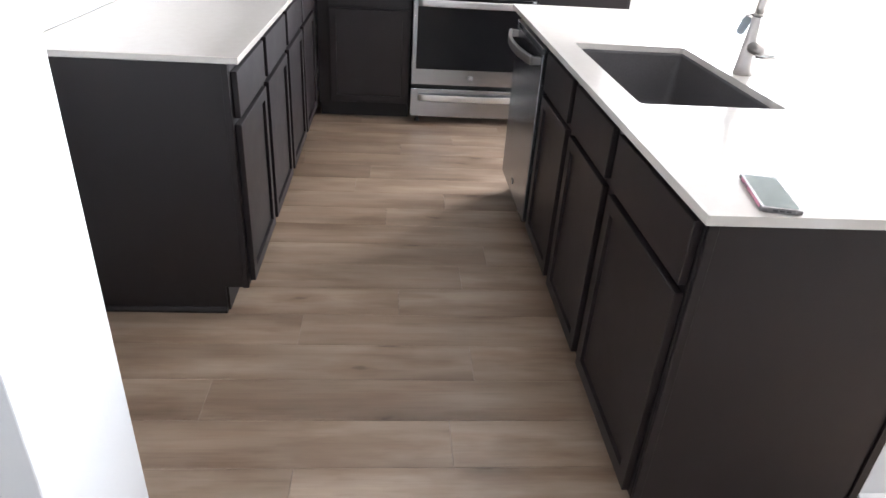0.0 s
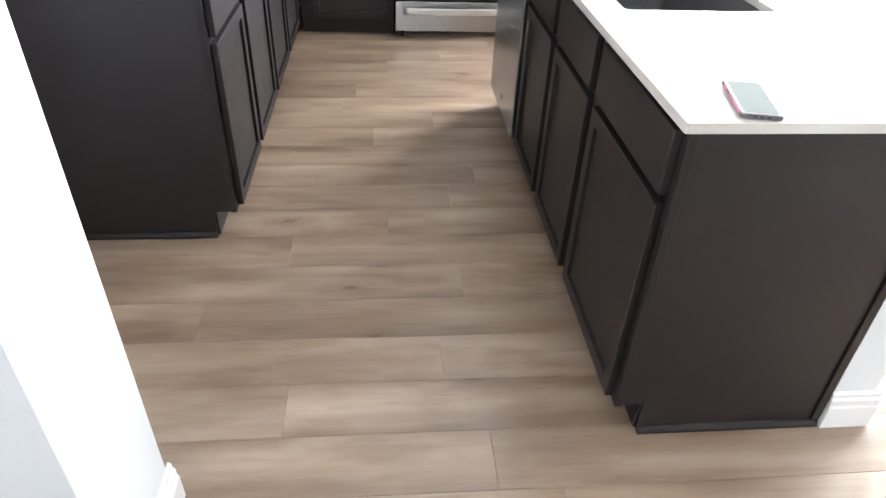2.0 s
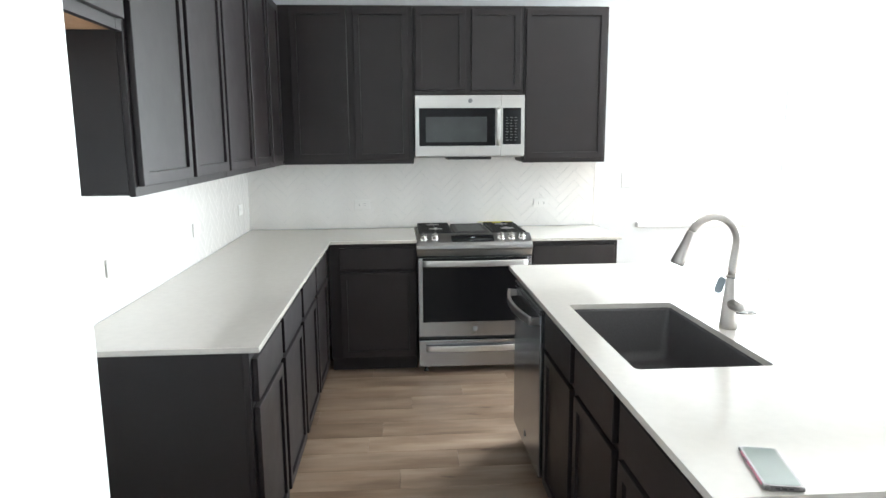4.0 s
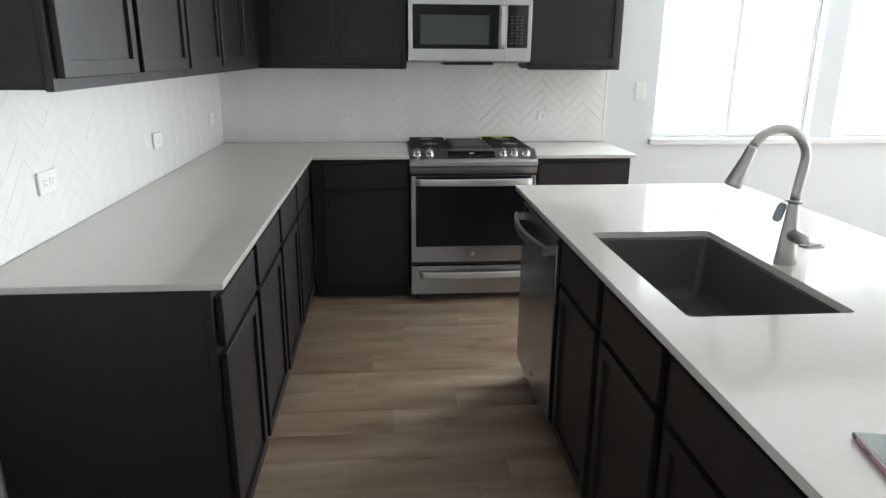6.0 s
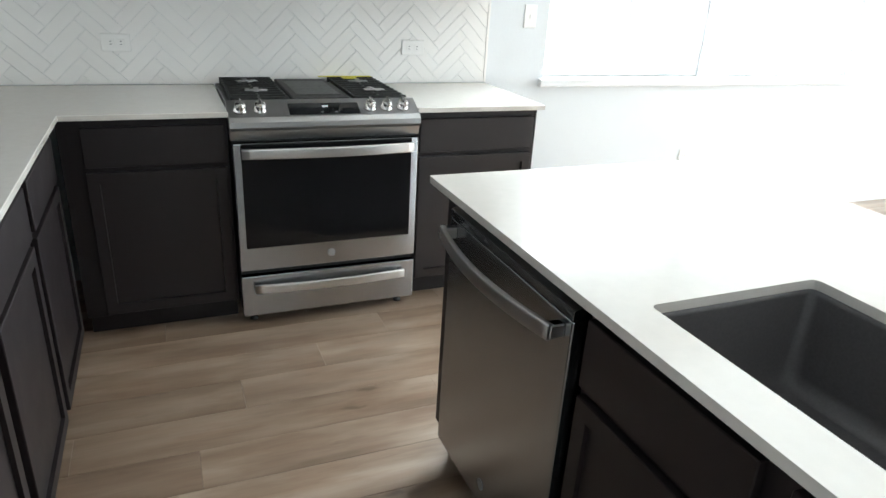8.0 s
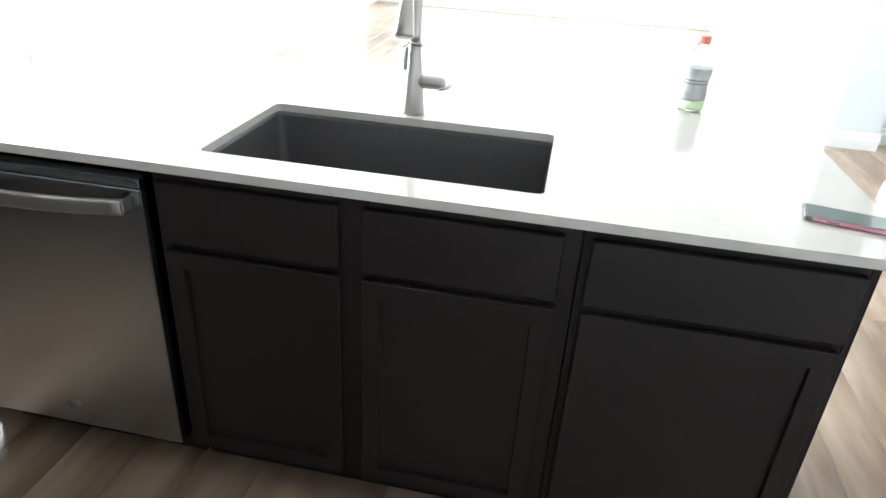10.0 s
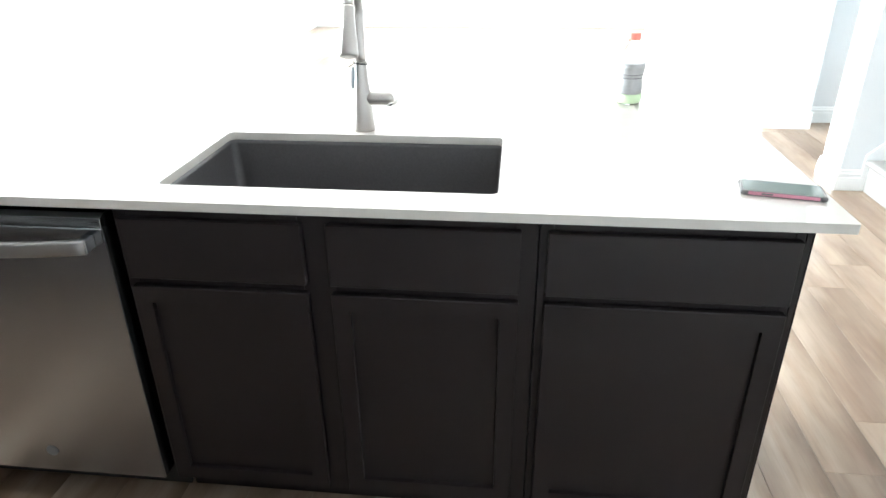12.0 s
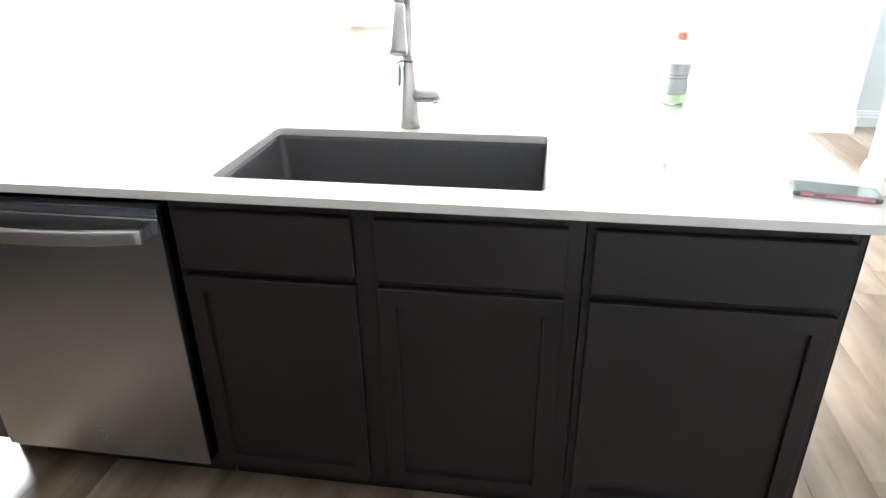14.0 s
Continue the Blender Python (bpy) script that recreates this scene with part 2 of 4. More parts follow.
M_STEEL_Y = surface("brushed_stainless_long", (0.345, 0.365, 0.39), 0.27, 1.0, vary=0.02, scale=1.5, rough_vary=0.0)
brushed(M_STEEL, 0.7)
brushed(M_STEEL_Y, 0.4)
M_BAR = brushed(surface("satin_handle_steel", (0.62, 0.61, 0.60), 0.34, 1.0, vary=0.02, scale=1.5, rough_vary=0.0), 0.4)
M_BAR_DIM = brushed(surface("matt_handle_steel", (0.40, 0.39, 0.385), 0.36, 1.0, vary=0.02, scale=1.5, rough_vary=0.0), 0.3)
M_NICKEL = surface("spot_free_nickel", (0.52, 0.49, 0.47), 0.37, 1.0, vary=0.02, scale=6, rough_vary=0.0)
M_CHROME = surface("polished_knob_metal", (0.72, 0.71, 0.70), 0.16, 1.0, vary=0.03, scale=20, rough_vary=0.03)
M_BLACKGLASS = surface("black_oven_glass", (0.008, 0.008, 0.009), 0.05, vary=0.05, rough_vary=0.01)
M_BLACKGLASS.node_tree.nodes["Principled BSDF"].inputs["Specular IOR Level"].default_value = 0.28
M_MWGLASS = surface("grey_screened_window", (0.05, 0.054, 0.056), 0.12, vary=0.08, scale=9, rough_vary=0.02)
M_IRON = surface("cast_iron_black", (0.009, 0.0085, 0.008), 0.62, vary=0.2, scale=40, bump=0.3, bump_scale=300)
M_ENAMEL = surface("black_cooktop_enamel", (0.010, 0.010, 0.010), 0.38, vary=0.1)
M_GRIDDLE = surface("grey_griddle_plate", (0.016, 0.016, 0.016), 0.48, vary=0.1, scale=20, bump=0.1)
M_SINK = surface("dark_composite_granite", (0.060, 0.0555, 0.0585), 0.46, vary=0.14, scale=160, bump=0.2, bump_scale=700, distance=0.0004)
M_PLASTIC = surface("white_device_plastic", (0.84, 0.825, 0.80), 0.32, vary=0.01)
M_SLOT = surface("dark_slot", (0.03, 0.03, 0.03), 0.6)
M_GREYMARK = surface("grey_mark", (0.17, 0.17, 0.175), 0.4)
M_PAPER = surface("grey_paper_insert", (0.24, 0.23, 0.23), 0.8, vary=0.08, scale=40)
M_YELLOW = surface("yellow_sticker", (0.72, 0.62, 0.03), 0.5, vary=0.04)
M_RAIL = surface("dark_stained_rail", (0.045, 0.028, 0.02), 0.35, vary=0.2, scale=12)
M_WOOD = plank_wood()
M_CARPET = carpet_fabric()
M_PANE = clear_glass("window_pane_glass")
M_BOTTLE = clear_glass("clear_bottle_plastic", (0.98, 1.0, 0.99), 0.02, 1.10)
M_LABEL = surface("silver_grey_label", (0.46, 0.46, 0.47), 0.35, vary=0.2, scale=22)
M_GREENBAND = surface("pale_green_band", (0.70, 0.87, 0.58), 0.4, vary=0.08)
M_REDCAP = surface("red_screw_cap", (0.93, 0.28, 0.22), 0.4, vary=0.05)
M_PHONEGREY = surface("grey_rubber_case", (0.16, 0.15, 0.15), 0.5, vary=0.06)
M_PINK = surface("pink_case_edge", (0.72, 0.30, 0.40), 0.4, vary=0.05)
M_SCREEN = surface("phone_screen_glass", (0.115, 0.145, 0.128), 0.08, vary=0.05, rough_vary=0.01)
M_SCREEN.node_tree.nodes["Principled BSDF"].inputs["Specular IOR Level"].default_value = 0.3
M_TAG = surface("blue_grey_tag", (0.30, 0.36, 0.40), 0.5, vary=0.06)
M_CORD = surface("dark_cord", (0.05, 0.05, 0.05), 0.7)
M_DIGIT = glowing("display_digits", (0.85, 0.93, 1.0), 3.0)
M_GROUND = surface("pale_dry_ground", (0.34, 0.31, 0.25), 0.95, vary=0.2, scale=1.5)


# ---- mesh tools ----
OFFSET = {}


def thing(name, at, label, category, group="", kind=""):
    ob = new(name)
    ob.location = at
    ob.empty_display_size = 0.05
    OFFSET[ob] = Vector(at)
    return tagged(ob, label, category, group, kind)


def part(name, bm, mat, parent, label=""):
    """Links a bmesh, drawn in world metres, as one mesh under a thing or under a part."""
    if isinstance(bm, tuple):
        bm = bm[0]
    off = OFFSET[parent]
    bmesh.ops.translate(bm, vec=-off, verts=bm.verts)
    me = bpy.data.meshes.new(name)
    bm.to_mesh(me)
    bm.free()
    for m in mat if isinstance(mat, (list, tuple)) else (mat,):
        me.materials.append(m)
    ob = new(name, me)
    ob.parent = parent
    OFFSET[ob] = off
    return tagged(ob, label)


def setting(name, bm, mat, label, category, at=(0, 0, 0), kind="structure"):
    me = bpy.data.meshes.new(name)
    bmesh.ops.translate(bm, vec=-Vector(at), verts=bm.verts)
    bm.to_mesh(me)
    bm.free()
    for m in mat if isinstance(mat, (list, tuple)) else (mat,):
        me.materials.append(m)
    ob = new(name, me)
    ob.location = at
    OFFSET[ob] = Vector(at)
    return tagged(ob, label, category, "", kind)


def box(x0, x1, y0, y1, z0, z1, bevel=0.0, bm=None, seg=1):
    own = bmesh.new()
    v = [own.verts.new(p) for p in ((x0, y0, z0), (x1, y0, z0), (x1, y1, z0), (x0, y1, z0), (x0, y0, z1), (x1, y0, z1), (x1, y1, z1), (x0, y1, z1))]
    for f in ((3, 2, 1, 0), (4, 5, 6, 7), (0, 1, 5, 4), (1, 2, 6, 5), (2, 3, 7, 6), (3, 0, 4, 7)):
        own.faces.new([v[i] for i in f])
    if bevel:
        bmesh.ops.bevel(own, geom=own.edges[:], offset=bevel, segments=seg, affect="EDGES", profile=0.5)
    return merged(bm, own)


def merged(bm, own):
    if bm is None:
        return own
    tmp = bpy.data.meshes.new("tmp")
    own.to_mesh(tmp)
    own.free()
    bm.from_mesh(tmp)
    bpy.data.meshes.remove(tmp)
    return bm


def prism(pts, axis, a, b, bevel=0.0, bm=None, seg=1):
    """A flat outline pushed from a to b along an axis: outline in (y, z) for x, (x, z) for y, (x, y) for z."""
    own = bmesh.new()

    def at(p, h):
        return {"x": (h, p[0], p[1]), "y": (p[0], h, p[1]), "z": (p[0], p[1], h)}[axis]

    lo, hi = [[own.verts.new(at(p, h)) for p in pts] for h in (a, b)]
    own.faces.new(lo[::-1])
    own.faces.new(hi)
    n = len(pts)
    for i in range(n):
        own.faces.new((lo[i], lo[(i + 1) % n], hi[(i + 1) % n], hi[i]))
    bmesh.ops.recalc_face_normals(own, faces=own.faces[:])
    if bevel:
        bmesh.ops.bevel(own, geom=own.edges[:], offset=bevel, segments=seg, affect="EDGES", profile=0.5)
    return merged(bm, own)


def lathe(profile, centre, axis="z", n=24, bm=None, smooth=True):
    """A profile of (radius, height) turned round an axis through centre."""
    own = bmesh.new()
    rings = []
    for r, h in profile:
        ring = []
        for k in range(n):
            a = 2 * math.pi * k / n
            u, w = r * math.cos(a), r * math.sin(a)
            p = {"z": (u, w, h), "y": (u, h, w), "x": (h, u, w)}[axis]
            ring.append(own.verts.new(Vector(centre) + Vector(p)))
        rings.append(ring)
    for a, b in zip(rings, rings[1:]):
        for k in range(n):
            own.faces.new((a[k], a[(k + 1) % n], b[(k + 1) % n], b[k]))
    own.faces.new(rings[0][::-1])
    own.faces.new(rings[-1])
    bmesh.ops.recalc_face_normals(own, faces=own.faces[:])
    for f in own.faces:
        f.smooth = smooth and len(f.verts) == 4
    return merged(bm, own)


def sweep(path, sizes, up=(0, 0, 1), n=12, square=False, bm=None):
    """A round or square-edged section carried along a path; sizes: (half width, half height) at each point."""
    own = bmesh.new()
    pts = [Vector(p) for p in path]
    rings = []
    for i, p in enumerate(pts):
        d = (pts[min(i + 1, len(pts) - 1)] - pts[max(i - 1, 0)]).normalized()
        s = d.cross(Vector(up)).normalized()
        u = s.cross(d).normalized()
        w, h = sizes[i] if len(sizes) > 1 else sizes[0]
        ring = []
        for k in range(n):
            a = 2 * math.pi * (k + 0.5) / n
            c, q = math.cos(a), math.sin(a)
            if square:
                c, q = [math.copysign(abs(v) ** 0.28, v) for v in (c, q)]
            ring.append(own.verts.new(p + s * w * c + u * h * q))
        rings.append(ring)
    for a, b in zip(rings, rings[1:]):
        for k in range(n):
            f = own.faces.new((a[k], a[(k + 1) % n], b[(k + 1) % n], b[k]))
            f.smooth = True
    own.faces.new(rings[0][::-1])
    own.faces.new(rings[-1])
    bmesh.ops.recalc_face_normals(own, faces=own.faces[:])
    return merged(bm, own)


def rounded(x0, x1, y0, y1, r, n=5):
    """The outline of a rectangle with rounded corners."""
    out = []
    for cx, cy, a0 in ((x1 - r, y1 - r, 0), (x0 + r, y1 - r, 90), (x0 + r, y0 + r, 180), (x1 - r, y0 + r, 270)):
        for k in range(n + 1):
            a = radians(a0 + 90 * k / n)
            out.append((cx + r * math.cos(a), cy + r * math.sin(a)))
    return out


def slab_with_hole(outer, inner, z0, z1):
    bm = bmesh.new()
    for z, flip in ((z0, True), (z1, False)):
        edges = []
        for loop in (outer, inner):
            v = [bm.verts.new((*p, z)) for p in loop]
            edges += [bm.edges.new((v[i], v[(i + 1) % len(v)])) for i in range(len(v))]
        bmesh.ops.triangle_fill(bm, use_beauty=True, use_dissolve=False, edges=edges)
    bm.verts.ensure_lookup_table()
    n, m = len(outer), len(inner)
    for start, count in ((0, n), (n, m)):
        for i in range(count):
            a, b = start + i, start + (i + 1) % count
            bm.faces.new([bm.verts[k] for k in (a, b, b + n + m, a + n + m)])
    bmesh.ops.recalc_face_normals(bm, faces=bm.faces[:])
    return bm


# ---- the shell of the place ----
CEIL = 2.74
NORTH = 0.16


def outside_box(east, a0, a1, d0, d1, z0, z1, bevel=0.0, bm=None, seg=1):
    """A box in an outside wall: a along the wall, d outward from its inner face."""
    if east:
        return box(EAST + d0, EAST + d1, a0, a1, z0, z1, bevel, bm, seg)
    return box(a0, a1, d0, d1, z0, z1, bevel, bm, seg)


def wall_with_windows(name, east, openings, start, end, label):
    """An outside wall, with its window openings cut right through."""
    bm = None
    xs = [start] + [v for w in openings for v in w] + [end]
    for i in range(0, len(xs), 2):
        bm = outside_box(east, xs[i], xs[i + 1], 0, NORTH, 0, CEIL, bm=bm)
    for x0, x1 in openings:
        bm = outside_box(east, x0, x1, 0, NORTH, 0, (EZ0 if east else WZ0) - 0.045, bm=bm)
        bm = outside_box(east, x0, x1, 0, NORTH, WZ1, CEIL, bm=bm)
    return setting(name, bm, M_WALL, label, "wall")


wall_with_windows("wall_north", False, WINDOWS, -0.15, EAST + NORTH, "white painted drywall with two window openings")
wall_with_windows("wall_east", True, EAST_WINDOWS, -8.0, -0.001, "white far wall of the empty living room")
setting("wall_west", box(-0.15, 0, -8.0, 0, 0, CEIL), M_WALL, "white painted drywall behind the counters", "wall")
STUB_Y0, STUB_Y1, STUB_X = -4.228, -3.945, 0.650
setting("wall_fridge_side", box(0, STUB_X, STUB_Y0, STUB_Y1, 0, CEIL, 0.0015), M_WALL, "short white wall beside the empty fridge bay", "wall")
setting("wall_south", box(5.70, 11.25, -5.44, -5.12, 0, CEIL, 0.0015), M_WALL, "white living room wall beside the hallway", "wall")
setting("wall_hall", box(5.90, 6.05, -8.0, -5.44, 0, CEIL), M_WALL, "plain white hallway wall", "wall")
setting("wall_stair_east", box(4.37, 4.62, -8.0, -5.11, 0, CEIL, 0.0015), M_WALL, "white wall end beside the carpeted stairs", "wall")
setting("wall_stair_west", box(2.78, 2.915, -8.0, -5.10, 0, CEIL, 0.0015), M_WALL, "white wall between entry and stairs", "wall")
_hx0, _hx1 = HALL_FILL_WINDOW
_tx0, _tx1, _tz0, _tz1 = FILL_TRANSOM
_bm = box(-0.15, _tx0, SOUTH - 0.15, SOUTH, 0, CEIL)
box(_tx1, 3.10, SOUTH - 0.15, SOUTH, 0, CEIL, bm=_bm)
box(_tx0, _tx1, SOUTH - 0.15, SOUTH, 0, _tz0, bm=_bm)
box(_tx0, _tx1, SOUTH - 0.15, SOUTH, _tz1, CEIL, bm=_bm)
box(4.18, _hx0, SOUTH - 0.15, SOUTH, 0, CEIL, bm=_bm)
box(3.10, 4.18, SOUTH - 0.15, SOUTH, 0, 1.93, bm=_bm)
box(3.10, 4.18, SOUTH - 0.15, SOUTH, 2.63, CEIL, bm=_bm)
box(_hx1, 6.05, SOUTH - 0.15, SOUTH, 0, CEIL, bm=_bm)
box(_hx0, _hx1, SOUTH - 0.15, SOUTH, 0, WZ0, bm=_bm)
box(_hx0, _hx1, SOUTH - 0.15, SOUTH, WZ1, CEIL, bm=_bm)
setting("wall_entry", _bm, M_WALL, "plain white entry wall out of view, with added window openings", "wall")
setting("ceiling", box(-0.15, 11.4, -8.15, NORTH, CEIL, CEIL + 0.12), M_CEIL, "smooth white ceiling", "ceiling")
setting("ground", box(-60, 80, 0.5, 120, -0.5, -0.3), M_GROUND, "pale dry ground outside the windows", "ground")

BASE = ((0, 0), (0.016, 0), (0.016, 0.075), (0.012, 0.082), (0.012, 0.100), (0.007, 0.108), (0.007, 0.118), (0.0, 0.126))


def baseboard(x0, y0, x1, y1, nx, ny, extra0=0.0, extra1=0.0):
    """A moulded skirting along a wall's foot; (nx, ny) points into the room."""
    a, b = Vector((x0, y0, 0)), Vector((x1, y1, 0))
    d = (b - a).normalized()
    a, b = a - d * extra0, b + d * extra1
    n = Vector((nx, ny, 0))
    bm = bmesh.new()
    rows = [[bm.verts.new(p + n * (o + 0.0005) + Vector((0, 0, z + 0.001))) for o, z in BASE] for p in (a, b)]
    k = len(BASE)
    for i in range(k):
        bm.faces.new((rows[0][i], rows[1][i], rows[1][(i + 1) % k], rows[0][(i + 1) % k]))
    bm.faces.new(rows[0])
    bm.faces.new(rows[1][::-1])
    bmesh.ops.recalc_face_normals(bm, faces=bm.faces[:])
    return setting("baseboard", bm, M_TRIM, "white moulded baseboard along the wall", "baseboard")


B = 0.016
for args in (
    (2.62, 0, 11.25, 0, 0, -1), (11.25, -B, 11.25, -5.12 + B, -1, 0), (5.70, -5.12, 11.25, -5.12, 0, 1, B, 0), (5.70, -5.44, 5.70, -5.12, -1, 0, B, 0),
    (4.37, -5.11, 4.62, -5.11, 0, 1, B, B), (4.37, -5.26, 4.37, -5.11, -1, 0), (4.62, -8, 4.62, -5.11, 1, 0),
    (2.78, -5.10, 2.915, -5.10, 0, 1, B, B), (2.915, -5.26, 2.915, -5.10, 1, 0), (2.78, -8, 2.78, -5.10, -1, 0),
    (STUB_X, STUB_Y0, STUB_X, STUB_Y1, 1, 0, B, B), (0, STUB_Y0, STUB_X, STUB_Y0, 0, -1), (0, STUB_Y1, STUB_X, STUB_Y1, 0, 1), (0, STUB_Y1 + B, 0, -2.87, 1, 0),
    (0, -8, 0, STUB_Y0 - B, 1, 0), (5.90, -8, 5.90, -5.44, -1, 0),
):
    baseboard(*args)


def window(index, x0, x1, east=False):
    z0 = EZ0 if east else WZ0
    at = (EAST + 0.08, (x0 + x1) / 2, z0) if east else ((x0 + x1) / 2, 0.08, z0)
    w = thing(f"window_{index}", at, "white vinyl sliding window, bright daylight outside", "window", kind="structure")
    y0, y1, mid = 0.075, 0.125, (x0 + x1) / 2
    for name, b in (
        ("frame_side", (x0, x0 + 0.035, y0, y1, z0, WZ1)), ("frame_side", (x1 - 0.035, x1, y0, y1, z0, WZ1)),
        ("frame_head", (x0 + 0.035, x1 - 0.035, y0, y1, WZ1 - 0.035, WZ1)), ("frame_foot", (x0 + 0.035, x1 - 0.035, y0, y1, z0, z0 + 0.035)),
        ("meeting_stile", (mid - 0.018, mid + 0.018, y0 - 0.005, y1 - 0.01, z0 + 0.035, WZ1 - 0.035)),
    ):
        part(name, outside_box(east, *b, bevel=0.003), M_TRIM, w)
    for a, b in ((x0 + 0.035, mid - 0.018), (mid + 0.018, x1 - 0.035)):
        p = part("pane", outside_box(east, a, b, 0.098, 0.102, z0 + 0.035, WZ1 - 0.035), M_PANE, w)
        p.visible_shadow = False


# frame and pane of the added window, out of view down the hall
hall_fill_window = thing("window_6", (5.26, SOUTH - 0.08, WZ0), "white vinyl window, unseen, added to light the hall", "window", kind="structure")
for nm, b in (
    ("frame_side", (_hx0, _hx0 + 0.04, WZ0, WZ1)), ("frame_side", (_hx1 - 0.04, _hx1, WZ0, WZ1)),
    ("frame_head", (_hx0 + 0.04, _hx1 - 0.04, WZ1 - 0.04, WZ1)), ("frame_foot", (_hx0 + 0.04, _hx1 - 0.04, WZ0, WZ0 + 0.04)),
):
    part(nm, box(b[0], b[1], SOUTH - 0.10, SOUTH - 0.05, b[2], b[3], 0.003), M_TRIM, hall_fill_window)
part("pane", box(_hx0 + 0.04, _hx1 - 0.04, SOUTH - 0.077, SOUTH - 0.073, WZ0 + 0.04, WZ1 - 0.04), M_PANE, hall_fill_window).visible_shadow = False
# two unseen windows in the entry wall, added to carry the southern fill
for index, a, b, z0, z1, text in ((7, 3.10, 4.18, 1.93, 2.63, "white vinyl window, unseen, added above the stairs for southern light"), (8, *FILL_TRANSOM, "long white transom window high in the entry wall")):
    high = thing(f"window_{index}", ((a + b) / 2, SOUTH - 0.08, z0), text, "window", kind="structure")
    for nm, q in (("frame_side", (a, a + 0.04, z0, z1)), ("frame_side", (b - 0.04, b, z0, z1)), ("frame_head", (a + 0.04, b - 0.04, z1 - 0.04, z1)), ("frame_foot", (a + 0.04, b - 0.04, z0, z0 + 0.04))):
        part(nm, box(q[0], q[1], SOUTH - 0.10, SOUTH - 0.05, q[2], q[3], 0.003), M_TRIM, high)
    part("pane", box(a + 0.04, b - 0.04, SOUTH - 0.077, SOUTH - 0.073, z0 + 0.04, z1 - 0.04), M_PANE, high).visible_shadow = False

for i, (a, b) in enumerate(WINDOWS + EAST_WINDOWS, 1):
    window(i, a, b, i > len(WINDOWS))
for a, b, east in ((2.925, 5.458, False), (-4.578, -0.722, True)):
    setting("window_sill", outside_box(east, a, b, -0.035, 0.12, (EZ0 if east else WZ0) - 0.045, (EZ0 if east else WZ0) - 0.003, 0.006, seg=2), M_TRIM, "white painted window sill under the windows", "window sill")


# ---- cabinets ----
def shaker(axis, face, depth, u0, u1, z0, z1, rail=0.057, inset=0.011):
    """A door with a sunk flat panel. axis: the way it faces ('x' or 'y'); face: its back plane; depth: signed thickness."""
    lo, hi = sorted((face, face + depth))
    args = (lo, hi, u0, u1) if axis == "x" else (u0, u1, lo, hi)
    bm = box(*args, z0, z1, 0.0018)
    out = Vector((1, 0, 0) if axis == "x" else (0, 1, 0)) * math.copysign(1, depth)
    bm.normal_update()
    front = max((f for f in bm.faces if f.normal.dot(out) > 0.99), key=lambda f: f.calc_area())
    bmesh.ops.inset_region(bm, faces=[front], thickness=rail - 0.0018)
    bmesh.ops.inset_region(bm, faces=[front], thickness=0.0012, depth=0.0)
    bmesh.ops.translate(bm, vec=-out * inset, verts=front.verts[:])
    return bm


def slab_front(axis, face, depth, u0, u1, z0, z1):
    lo, hi = sorted((face, face + depth))
    args = (lo, hi, u0, u1) if axis == "x" else (u0, u1, lo, hi)
    return box(*args, z0, z1, 0.002)


DRAWER_Z, DOOR_Z = (0.718, 0.864), (0.120, 0.697)
THICK = 0.020


def base_cabinet(axis, face, back, u0, u1, sign, fronts, label, group, toe=0.075, notch=None, hollow=False):
    """A base unit with face frame, recessed plinth, drawer fronts and doors. fronts: (from, to) along the run."""
    mid = (u0 + u1) / 2
    at = (back, mid, 0) if axis == "x" else (mid, back, 0)
    cab = thing("base_cabinet", at, label, "cabinet", group)

    def bx(d0, d1, a0, a1, z0, z1, bev=0.0015):
        lo, hi = sorted((d0, d1))
        args = (lo, hi, a0, a1) if axis == "x" else (a0, a1, lo, hi)
        return box(*args, z0, z1, bev)

    inner = face - sign * 0.019
    part("carcass", bx(back, inner, u0, u1, 0.105, 0.66 if hollow else 0.894), M_CAB, cab)
    if hollow:
        for a in (u0, u1 - 0.018):
            part("side_panel", bx(back, inner, a, a + 0.018, 0.6605, 0.894, 0), M_CAB, cab)
    # face frame: stiles between and beside the fronts, rails above, between and below
    edges = [u0] + [v for f in fronts for v in f] + [u1]
    for i in range(0, len(edges), 2):
        a, b = edges[i] - (0.012 if i else 0), edges[i + 1] + (0.012 if i + 2 < len(edges) else 0)
        part("stile", bx(inner, face, a, b, 0.105, 0.894), M_CAB, cab)
    for a, b in fronts:
        for z0, z1 in ((0.852, 0.894), (DOOR_Z[1] - 0.012, DRAWER_Z[0] + 0.012), (0.105, 0.132)):
            part("rail", bx(inner, face - sign * 0.0004, a + 0.012, b - 0.012, z0, z1, 0), M_CAB, cab)
        part("drawer_front", slab_front(axis, face + sign * 0.001, sign * THICK, a, b, *DRAWER_Z), M_CAB, cab)
        part("door", shaker(axis, face + sign * 0.001, sign * THICK, a, b, *DOOR_Z), M_CAB, cab)
    t0 = face - sign * toe
    part("toe_kick", bx(t0 - sign * 0.015, t0, u0 + (0.002 if notch is None else notch), u1 - 0.002, 0.001, 0.105, 0), M_CAB, cab)
    return cab


